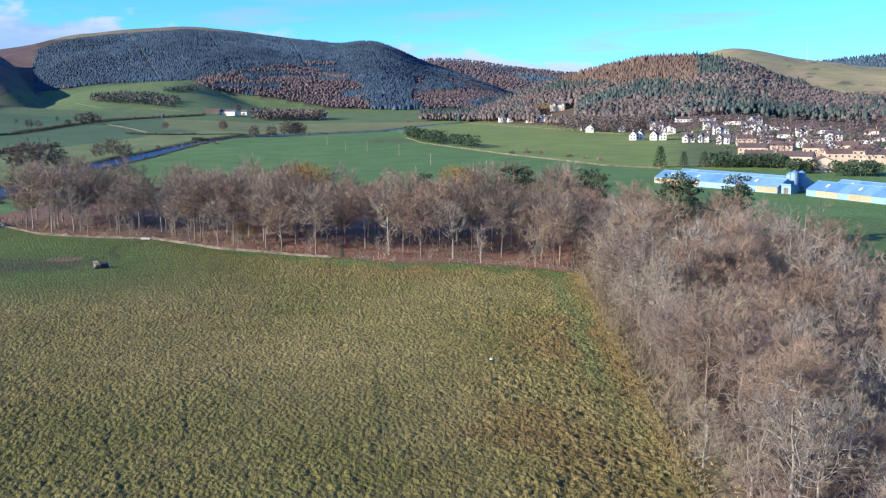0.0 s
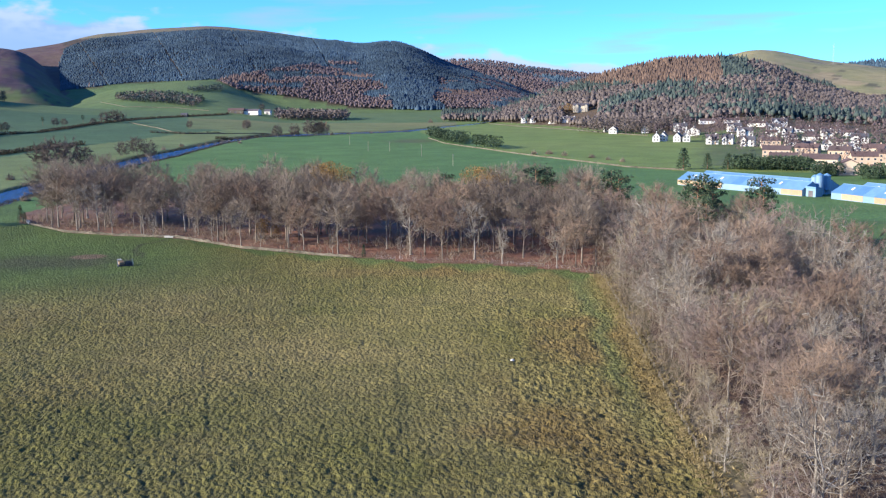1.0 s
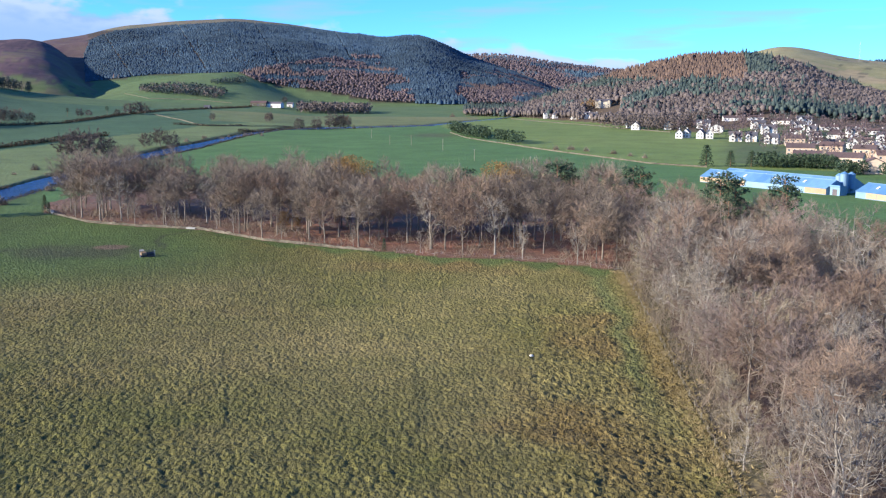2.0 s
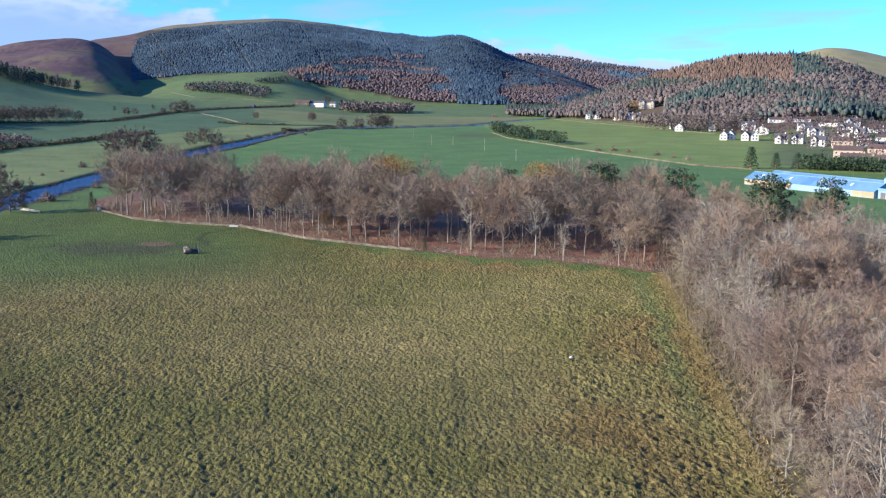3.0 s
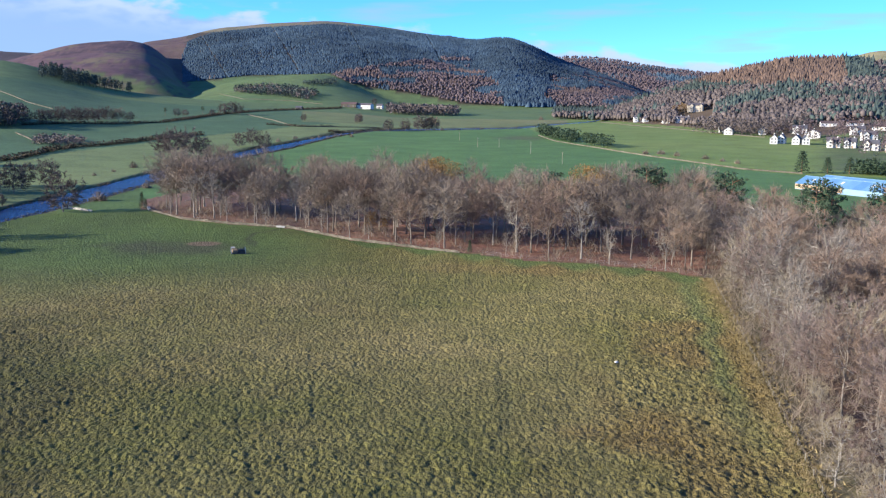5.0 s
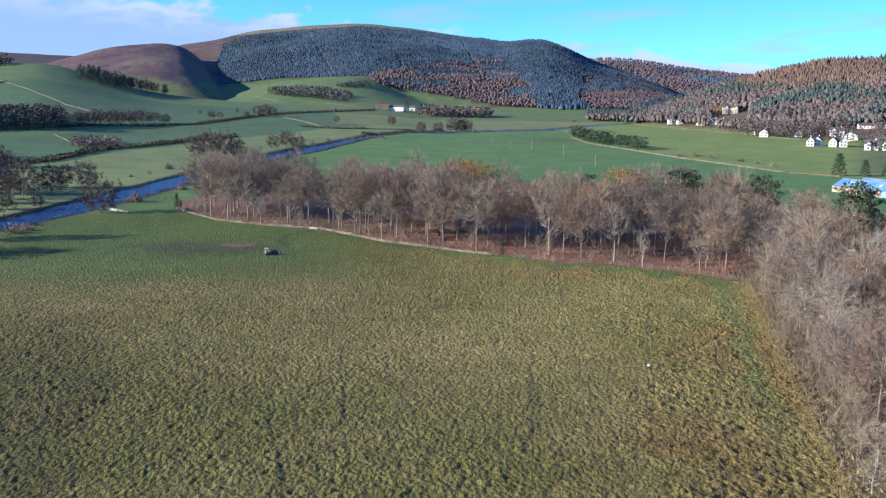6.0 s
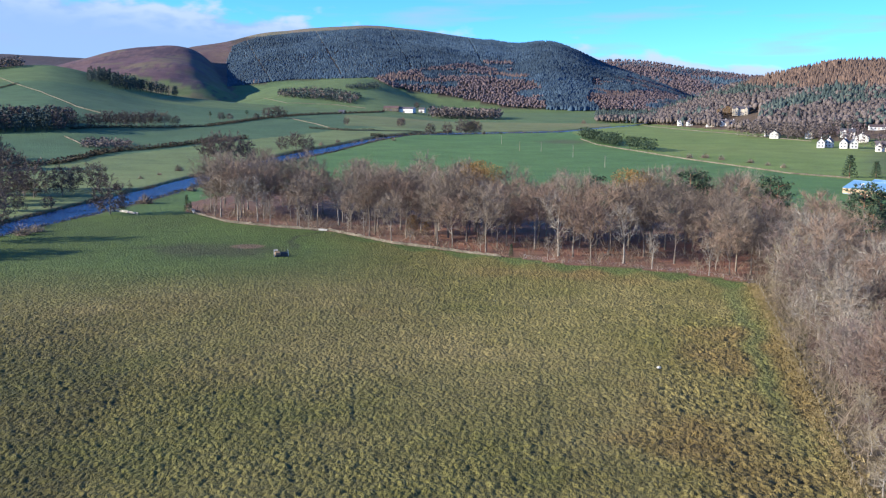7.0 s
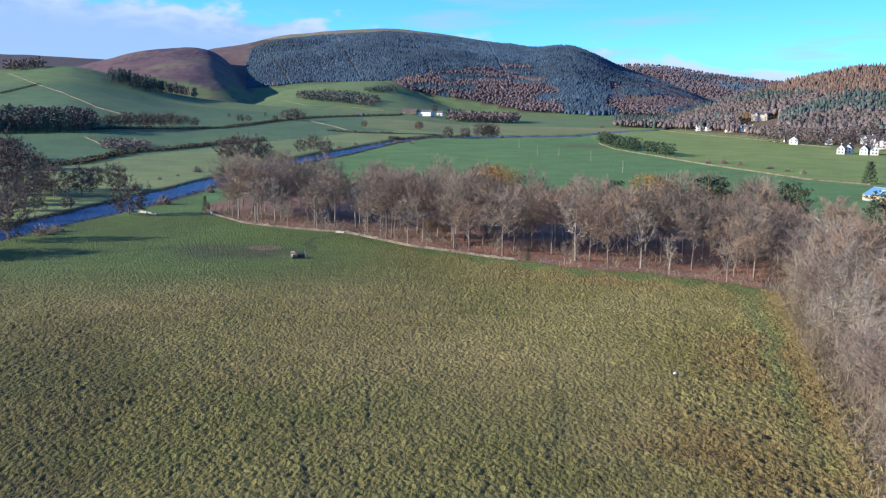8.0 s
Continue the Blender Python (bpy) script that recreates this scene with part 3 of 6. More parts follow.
bare("willow_tree", "bare many-stemmed tree with yellowish-tan twigs", 3, "birch_bark", "tan_twig", h=12, crown_from=0.12, spread=0.34, limbs=13, clusters=58, twigs=33, twig_len=1.7, twig_wide=0.044, rise=0.6, wander=0.03, middle=0.55, thick=1.3)
bare("valley_tree", "bare rounded tree standing in the riverside pasture", 4, "bark", "far_twig", h=12, crown_from=0.06, spread=0.44, limbs=12, clusters=84, twigs=36, twig_len=1.8, twig_wide=0.17, rise=0.1, middle=0.47, thick=1.1, bough=0.15)
bare("valley_russet_tree", "russet-twigged tree by a field edge", 1, "bark", "russet_twig", h=12, crown_from=0.1, spread=0.46, limbs=10, clusters=84, twigs=36, twig_len=1.8, twig_wide=0.17, rise=0.1, middle=0.48, thick=1.1, bough=0.15)


def gold_trees():
    out = []
    for _ in range(2):
        w, f = grow(19, 0.34, 0.32, 10, 40, 10)
        leaves = Soup()
        tips = [(rng.normal(0, 2.9), rng.normal(0, 2.9), rng.uniform(9, 18.5)) for _ in range(150)]
        leafy(leaves, [t for t in tips if math.hypot(t[0], t[1]) < 5.5], 1.5, 30, 0.34)
        out.append((("trunk", w.mesh("trunk", M["bark"], True)), ("crown", f.mesh("crown", M["twig"])), ("foliage", leaves.mesh("foliage", M["gold_leaf"]))))
    tree_kind("golden_tree", "tree still in orange-gold autumn leaf in the wood", out)


def pines():
    out = []
    for _ in range(3):
        w, leaves = Soup(), Soup()
        ts = np.linspace(0, 1, 6)
        axis = np.c_[np.cumsum(rng.normal(0, 0.12, (6, 2)), 0), ts * 16 - 0.3 * (ts == 0)]
        w.tube(axis, 0.3 * (1 - 0.75 * ts), 6)
        spots = []
        for n in range(13):
            t = 0.52 + 0.46 * n / 13
            p = np.array([np.interp(t, ts, axis[:, c]) for c in range(3)])
            a, ln = n * 2.4 + rng.uniform(-0.4, 0.4), rng.uniform(1.8, 4.2) * (1.3 - 0.6 * t)
            tip = p + (math.cos(a) * ln, math.sin(a) * ln, ln * 0.35)
            w.tube([p, (p + tip) / 2 + (0, 0, 0.15), tip], [0.09, 0.06, 0.03], 3)
            spots += [tip, p + (tip - p) * 0.6 + rng.normal(0, 0.4, 3)]
        spots.append(axis[-1])
        leafy(leaves, spots, 1.15, 46, 0.5, 0.5)
        out.append((("trunk", w.mesh("trunk", M["pine_bark"], True)), ("crown", leaves.mesh("crown", M["pine_needle"]))))
    tree_kind("pine_tree", "dark green Scots pine with reddish trunk", out)


def firs():
    out = []
    for _ in range(2):
        w, leaves = Soup(), Soup()
        w.tube([(0, 0, -0.3), (0, 0, 13)], [0.26, 0.05], 6)
        spots = []
        for n in range(46):
            t = n / 46
            a, ln = n * 2.4, 3.0 * (1 - t) ** 0.8 + 0.25
            spots.append((math.cos(a) * ln * 0.75, math.sin(a) * ln * 0.75, 1.2 + 12.6 * t - 0.2 * ln))
        leafy(leaves, spots, 0.85, 22, 0.6, 0.6)
        leafy(leaves, [(0, 0, z) for z in range(2, 13)], 1.0, 16, 0.6, 1.0)
        out.append((("trunk", w.mesh("trunk", M["pine_bark"], True)), ("crown", leaves.mesh("crown", M["pine_needle"]))))
    tree_kind("fir_tree", "dense dark green conifer of cone shape", out)


gold_trees()
pines()
firs()


def scatter(name, templates, pos, size, mat, label, category, tilt=0.0, colours=None, rounded=False):
    """One joined mesh: a turned and sized copy of one of the templates at each place."""
    pos, size = np.asarray(pos, float), np.asarray(size, float)
    if not len(pos):
        return None
    pick, turn = rng.integers(0, len(templates), len(pos)), rng.uniform(0, 6.283, len(pos))
    vs, fs, base, cs = [], [], 0, []
    for t, (v, f) in enumerate(templates):
        k = np.where(pick == t)[0]
        if not len(k):
            continue
        c, s = np.cos(turn[k])[:, None], np.sin(turn[k])[:, None]
        sz = size[k] if size.ndim == 2 else np.repeat(size[k][:, None], 3, 1)
        x = (v[None, :, 0] * c - v[None, :, 1] * s) * sz[:, :1]
        y = (v[None, :, 0] * s + v[None, :, 1] * c) * sz[:, 1:2]
        z = v[None, :, 2] * sz[:, 2:]
        if tilt:
            x = x + z * rng.normal(0, tilt, (len(k), 1))
            y = y + z * rng.normal(0, tilt, (len(k), 1))
        p = np.stack([x, y, z], -1) + pos[k][:, None]
        vs.append(p.reshape(-1, 3))
        if colours is not None:
            cs.append(np.repeat(colours[k], len(v), 0))
        fs.append((f[None] + (np.arange(len(k)) * len(v))[:, None, None] + base).reshape(-1, 3))
        base += len(k) * len(v)
    ob = new(name, mesh_from(name, np.concatenate(vs), np.concatenate(fs), mat, rounded))
    if colours is not None:
        c = np.concatenate(cs)
        ob.data.color_attributes.new("cover", "FLOAT_COLOR", "POINT").data.foreach_set("color", np.c_[c, np.ones(len(c))].astype(np.float32).ravel())
    return tagged(ob, label, category, kind="stuff")


def spruce_template():
    v, f = [], []
    for z0, z1, r in ((0.08, 0.62, 0.20), (0.38, 1.0, 0.15)):
        n = len(v)
        for j in range(6):
            a = j * math.pi / 3 + z0
            q = r * rng.uniform(0.75, 1.2)
            v.append((math.cos(a) * q, math.sin(a) * q, z0 + rng.uniform(-0.04, 0.04)))
        v.append((rng.uniform(-0.02, 0.02), 0, z1))
        f += [(n + j, n + (j + 1) % 6, n + 6) for j in range(6)]
    return np.array(v), np.array(f)


def clump_template(count, balls=4):
    """A round ragged crown of height 1: a few knobbly masses with loose sprays over them, and a stem."""
    vs, fs, n = [], [], 0
    for k in range(balls):
        bm = bmesh.new()
        bmesh.ops.create_icosphere(bm, subdivisions=1, radius=1.0)
        a, q = k * 2.1 + rng.uniform(0, 1), 0.0 if k == 0 else rng.uniform(0.10, 0.19)
        c = np.array((math.cos(a) * q, math.sin(a) * q, rng.uniform(0.42, 0.72)))
        rad = (rng.uniform(0.15, 0.24) if balls > 1 else rng.uniform(0.24, 0.31)) * np.array((1, 1, 1.2))
        co = np.array([v.co[:] for v in bm.verts])
        co = co * rng.uniform(0.72, 1.22, (len(co), 1)) * rad + c
        vs.append(co)
        fs.append(np.array([[v.index for v in f.verts] for f in bm.faces]) + n)
        n += len(co)
        bm.free()
    d = rng.normal(size=(count, 3))
    d /= np.linalg.norm(d, axis=1, keepdims=True)
    p = d * rng.uniform(0.75, 1.05, (count, 1)) * (0.30, 0.30, 0.38) + (0, 0, 0.57)
    w = rng.normal(size=(count, 3)) * 0.6 + d + (0, 0, 0.5)
    w /= np.linalg.norm(w, axis=1, keepdims=True)
    s = np.cross(w, rng.normal(size=(count, 3)))
    s /= np.linalg.norm(s, axis=1, keepdims=True)
    v = np.stack([p - s * 0.04, p + s * 0.04, p + w * 0.15], 1).reshape(-1, 3)
    v = np.concatenate([v, [(-0.025, 0, 0), (0.025, 0.01, 0), (0, 0, 0.6)]])
    vs.append(v)
    fs.append(np.arange(len(v)).reshape(-1, 3) + n)
    return np.concatenate(vs), np.concatenate(fs)


SPRUCE = [spruce_template() for _ in range(5)]


def cone_template(sides=4):
    """A small conifer seen from afar."""
    v = [(rng.uniform(-0.03, 0.03), rng.uniform(-0.03, 0.03), 1.0)]
    for j in range(sides):
        a, q = j * 6.2832 / sides + rng.uniform(-0.3, 0.3), rng.uniform(0.20, 0.32)
        v.append((math.cos(a) * q, math.sin(a) * q, rng.uniform(0.0, 0.12)))
    return np.array(v), np.array([(0, 1 + j, 1 + (j + 1) % sides) for j in range(sides)])


def tuft_template():
    """A small round crown seen from afar: a knobbly mass of eight faces, with sprays."""
    r = rng.uniform(0.22, 0.36, 6)
    c = rng.uniform(-0.04, 0.04, 2)
    v = [(c[0] + r[0], c[1], 0.5), (c[0], c[1] + r[1], 0.55), (c[0] - r[2], c[1], 0.5), (c[0], c[1] - r[3], 0.6), (c[0], c[1], 0.72 + r[4] * 0.8), (0, 0, 0.12)]
    f = [(0, 1, 4), (1, 2, 4), (2, 3, 4), (3, 0, 4), (1, 0, 5), (2, 1, 5), (3, 2, 5), (0, 3, 5)]
    for k in range(6):
        a = k * 1.05 + rng.uniform(0, 0.6)
        x, y, z, q = math.cos(a) * 0.24, math.sin(a) * 0.24, rng.uniform(0.5, 0.85), rng.uniform(0.03, 0.06)
        n = len(v)
        v += [(x - q * math.sin(a), y + q * math.cos(a), z), (x + q * math.sin(a), y - q * math.cos(a), z), (x * 1.5, y * 1.5, z + rng.uniform(0.1, 0.25))]
        f.append((n, n + 1, n + 2))
    return np.array(v), np.array(f)


CONE = [cone_template() for _ in range(8)]
TUFT = [tuft_template() for _ in range(8)]
CLUMP = [clump_template(8, 1) for _ in range(6)]


def crown_template(count, pointed=0.0, twig=0.10):
    """A tree seen from afar, one unit high: a stem and many small sprays that make a ragged dome or spire."""
    u = rng.uniform(size=count)
    a = rng.uniform(0, 6.283, count)
    z = 0.20 + 0.78 * u
    wide = (1 - pointed) * 0.34 * np.sqrt(np.clip(1 - ((z - 0.56) / 0.46) ** 2, 0.02, 1)) + pointed * 0.24 * (1.02 - z) ** 0.8
    q = wide * rng.uniform(0.35, 1.0, count) ** 0.5 * (1 + 0.18 * np.sin(3 * a + 5 * z + rng.uniform(0, 6)))
    p = np.c_[np.cos(a) * q, np.sin(a) * q, z]
    w = np.c_[np.cos(a), np.sin(a), np.full(count, 0.7 - 0.9 * pointed)] + rng.normal(0, 0.45, (count, 3))
    w /= np.linalg.norm(w, axis=1, keepdims=True)
    side = np.cross(w, rng.normal(size=(count, 3)))
    side /= np.linalg.norm(side, axis=1, keepdims=True)
    ln, wd = twig * rng.uniform(1.0, 2.0, (count, 1)), twig * rng.uniform(0.45, 0.85, (count, 1))
    v = np.stack([p - side * wd, p + side * wd, p + w * ln], 1).reshape(-1, 3)
    v = np.concatenate([v, [(-0.02, 0, -0.05), (0.02, 0.01, -0.05), (0, 0, 0.8), (0.01, -0.02, -0.05), (0, 0.02, -0.05), (0, 0, 0.8)]])
    return v, np.arange(len(v)).reshape(-1, 3)


def broom_template():
    """A bare tree far up a hillside: a soft upright crown with fine sprays rising out of it, and a stem."""
    bm = bmesh.new()
    bmesh.ops.create_icosphere(bm, subdivisions=1, radius=1.0)
    co = np.array([v.co[:] for v in bm.verts])
    co = co * rng.uniform(0.75, 1.2, (len(co), 1)) * (0.24, 0.24, 0.33) + (0, 0, 0.52)
    fs = [np.array([[v.index for v in f.verts] for f in bm.faces])]
    bm.free()
    k = 8
    a = rng.uniform(0, 6.283, k)
    p = np.c_[np.cos(a) * 0.18, np.sin(a) * 0.18, rng.uniform(0.45, 0.75, k)]
    side = np.c_[-np.sin(a), np.cos(a), np.zeros(k)] * 0.045
    v = np.stack([p - side, p + side, p + np.c_[np.cos(a) * 0.10, np.sin(a) * 0.10, rng.uniform(0.18, 0.34, k)]], 1).reshape(-1, 3)
    v = np.concatenate([v, [(-0.02, 0, -0.05), (0.02, 0.01, -0.05), (0, 0, 0.5)]])
    fs.append(np.arange(len(v)).reshape(-1, 3) + len(co))
    return np.concatenate([co, v]), np.concatenate(fs)


BROOM = [broom_template() for _ in range(8)]
FARTREE = [crown_template(96, 0.0, 0.072) for _ in range(6)]
FARFIR = [crown_template(90, 1.0, 0.062) for _ in range(6)]
HILLTREE = [crown_template(22, 0.0, 0.16) for _ in range(8)]
HILLFIR = [crown_template(20, 0.7, 0.15) for _ in range(6)]
SHRUB = [crown_template(18, 0.0, 0.18) for _ in range(6)]


def spots(b0, b1, r0, r1, gap, keep):
    """Jittered places in a sector of the plan that keep(b, r, x, y, z, rise) accepts."""
    xs = np.arange(r1 * math.sin(radians(b0)) - 20, r1 * math.sin(radians(b1)) + 20, gap)
    ys = np.arange(r0 * 0.75, r1 + 1, gap)
    x, y = [a.ravel() for a in np.meshgrid(xs, ys)]
    x, y = x + rng.uniform(-0.45, 0.45, len(x)) * gap, y + rng.uniform(-0.45, 0.45, len(x)) * gap
    b, r = np.degrees(np.arctan2(x, y)), np.hypot(x, y)
    k = (b > b0) & (b < b1) & (r > r0) & (r < r1)
    x, y, b, r = x[k], y[k], b[k], r[k]
    z = terrain(x, y)
    ok = keep(b, r, x, y, z, np.degrees(np.arctan2(z - EYE, r)))
    return np.c_[x, y, z][ok]


def sized(n, low, high, wide=1.0):
    h = rng.uniform(low, high, n)
    w = h * rng.uniform(0.85, 1.2, n) * wide
    return np.c_[w, w, h]


# ---- the meadow's grass ----
def fence_line(y):
    return 22.8 + 0.158 * y


# cattle paths and wheel ruts through the grass: bearing and distance along each
TRACKS = [[(-12.93, 132), (-12.84, 125), (-12.65, 116), (-12.22, 109), (-11.73, 103)], [(-8.78, 159), (-8.64, 146), (-8.47, 134), (-8.23, 124)], [(-11.71, 130), (-10.74, 122), (-9.97, 109), (-9.63, 103)], [(2.46, 145), (2.47, 134), (2.39, 123), (2.14, 114)], [(2.93, 144), (2.95, 132), (2.84, 120)], [(-17.84, 176), (-17.2, 165), (-16.53, 153), (-16.74, 141), (-16.95, 130)], [(-12.78, 142), (-12.93, 129), (-12.72, 116), (-12.28, 108), (-11.65, 102)], [(2.64, 161), (2.6, 142), (2.82, 131), (2.63, 121)], [(-12.12, 284), (-12.15, 297), (-11.66, 309), (-10.82, 313), (-10.28, 318)], [(-11.81, 282), (-11.83, 291), (-12.11, 298)], [(-18.13, 177), (-17.77, 161), (-16.42, 151), (-17.56, 142), (-17.83, 134)]]


def off_track(x, y):
    """Distance to the nearest path."""
    out = np.full(len(x), 99.0)
    for line in TRACKS:
        p = np.array([at(b, r) for b, r in line])
        for (x0, y0), (x1, y1) in zip(p[:-1], p[1:]):
            dx, dy = x1 - x0, y1 - y0
            s = np.clip(((x - x0) * dx + (y - y0) * dy) / (dx * dx + dy * dy), 0, 1)
            out = np.minimum(out, np.hypot(x - x0 - s * dx, y - y0 - s * dy))
    return out


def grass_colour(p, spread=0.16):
    """Olive green to straw and rust, in drifts."""
    x, y = p[:, 0], p[:, 1]
    b, r = np.degrees(np.arctan2(x, y)), np.hypot(x, y)
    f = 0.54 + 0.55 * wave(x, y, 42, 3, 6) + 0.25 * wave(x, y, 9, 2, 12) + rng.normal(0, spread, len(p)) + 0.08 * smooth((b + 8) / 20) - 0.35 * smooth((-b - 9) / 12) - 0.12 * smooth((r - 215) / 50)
    # darker patches towards the left end of the meadow, nearer than 220 m
    left_tone = 1 - 0.30 * smooth((-b - 21) / 3 + 1.2 * wave(x, y, 14, 3, 44))[:, None] * smooth((220 - r) / 40)[:, None]
    green, straw, rust = np.array((0.146, 0.138, 0.032)), np.array((0.285, 0.224, 0.080)), np.array((0.225, 0.150, 0.051))
    c = green + (straw - green) * np.clip(f, 0, 1)[:, None]
    g = np.clip(2.2 * wave(x, y, 24, 3, 19) - 0.25 + 0.5 * smooth((b - 8) / 8), 0, 0.75)[:, None] * (0.25 + 0.75 * smooth((b + 5) / 9))[:, None]
    c = c + (rust - c) * g
    lush = (0.75 * smooth(1 - np.abs(fence_line(y) - 5.5 - x + 2.0 * wave(x, y, 12, 2, 51)) / 3.5) * smooth((y - 105) / 40))[:, None]
    c = c + (np.array((0.150, 0.172, 0.055)) - c) * lush
    # paler towards the far right, making up for light lost to the relief
    return c * left_tone * (0.81 + 0.25 * smooth((r - 115) / 80) * smooth((b + 7) / 9))[:, None]


def lumps(x, y, cell, seed):
    """Rounded hummocks: 1 on each one's top, 0 in the hollows between; and a random number for each hummock."""
    u, v = x / cell, y / cell
    iu, iv = np.floor(u), np.floor(v)
    best, mark = np.full(len(x), 9.0), np.zeros(len(x))
    for du in (-1, 0, 1):
        for dv in (-1, 0, 1):
            cu, cv = iu + du, iv + dv
            h1 = np.sin(cu * 127.1 + cv * 311.7 + seed) * 43758.5453
            h2 = np.sin(cu * 269.5 + cv * 183.3 + seed) * 24634.6345
            h1, h2 = h1 - np.floor(h1), h2 - np.floor(h2)
            d = np.hypot(u - cu - 0.1 - 0.8 * h1, v - cv - 0.1 - 0.8 * h2)
            near = d < best
            best, mark = np.where(near, d, best), np.where(near, np.mod(h1 * 7.31 + h2 * 3.17, 1.0), mark)
    return np.clip(1 - (best / 0.85) ** 2, 0, 1), mark


def short_turf(b, r):
    """1 where the turf is grazed short: towards the river and along the wood."""
    return np.clip(np.maximum(smooth((r - 200) / 75) * smooth((-b - 3) / 10), smooth((r - knots(b, EDGE) + 13 + 4 * np.sin(b * 2.1)) / 9)), 0, 1)


def meadow_turf():
    bs = np.arange(-34.5, 27.0, 0.10)
    rs = [77.0]
    while rs[-1] < 372:
        rs.append(rs[-1] * (1.0031 if rs[-1] < 200 else 1.0045))
    bb, rr = np.meshgrid(np.radians(bs), np.array(rs), indexing="ij")
    x, y = (rr * np.sin(bb)).ravel(), (rr * np.cos(bb)).ravel()
    b, r = np.degrees(np.arctan2(x, y)), np.hypot(x, y)
    wx, wy = x + 0.45 * wave(x, y, 2.2, 2, 71), y + 0.45 * wave(x, y, 2.2, 2, 73)
    # the grass lies over in the wind, so the hummocks are drawn out and slanted
    near, mark = lumps(0.80 * wx + 0.5 * wy, 0.62 * wy - 0.35 * wx, 0.72, 1.0)
    wide, mark2 = lumps(wx, wy, 1.6, 5.0)
    tall = 1 - 0.75 * short_turf(b, r)
    rushy = smooth((b - 6.0 + 3 * wave(x, y, 20, 2, 8)) / 5) * smooth((215 - r) / 50)
    bigger = 1 + 0.85 * rushy + 0.35 * wave(x, y, 28, 3, 6)
    off = off_track(x + 0.9 * wave(x, y, 6, 2, 77), y)
    far = 1 + 0.35 * smooth((r - 130) / 90)
    up = far * (0.19 * near * (0.5 + 0.8 * mark) + 0.10 * wide * (0.3 + mark2) + 0.09 * wave(x, y, 0.5, 2, 9)) * tall * bigger
    z = terrain(x, y) + 0.03 + up - 0.09 * np.exp(-((off / 0.22) ** 2)) * np.clip(tall, 0.4, 1)
    inside = (r < knots(b, EDGE) - 0.5) & (x < fence_line(y) + 0.3)
    z = np.where(inside, np.maximum(z, terrain(x, y) + 0.02), z - 0.5)
    n, k = len(bs), len(rs)
    i, j = np.meshgrid(np.arange(n - 1), np.arange(k - 1), indexing="ij")
    a, a2 = (i * k + j).ravel(), ((i + 1) * k + j).ravel()
    faces = np.c_[a, a + 1, a2 + 1, a2]
    faces = faces[inside[faces].any(1)]
    me = mesh_from("meadow_turf", np.c_[x, y, z], faces, M["tussock"], True)
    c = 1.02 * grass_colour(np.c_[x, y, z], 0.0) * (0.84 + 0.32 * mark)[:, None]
    turf = (np.array((0.078, 0.125, 0.028)) + np.array((0.045, 0.040, 0.015)) * smooth((b + 6) / 8)[:, None]) * (1 + 0.22 * wave(x, y, 16, 4, 3))[:, None]
    s = short_turf(b, r)[:, None] * 0.9
    c = c * (1 - s) + turf * s
    worn = r > 270
    path = (np.where(worn, 0.75, 0.42) * np.exp(-((off / np.where(worn, 0.8, 0.26)) ** 2)))[:, None]
    c = c * (1 - path) + np.array((0.052, 0.060, 0.026)) * path
    px, py = at(-16.2, 282)
    mud = 0.7 * smooth(1.25 - np.hypot((x - px) / 24, (y - py) / 15) + 0.5 * wave(x, y, 7, 3, 2))[:, None]
    c = c * (1 - mud) + np.array((0.060, 0.056, 0.030)) * mud
    px, py = at(-14.6, 288)
    mud = smooth(2.5 * (1.15 - np.hypot((x - px) / 5.0, (y - py) / 4.5)))[:, None]
    c = c * (1 - mud) + np.array((0.17, 0.115, 0.07)) * mud
    me.color_attributes.new("cover", "FLOAT_COLOR", "POINT").data.foreach_set("color", np.c_[c, np.ones(len(c))].astype(np.float32).ravel())
    tagged(new("meadow_turf", me), "hummocky tawny and green grass over the meadow", "grass", kind="stuff")


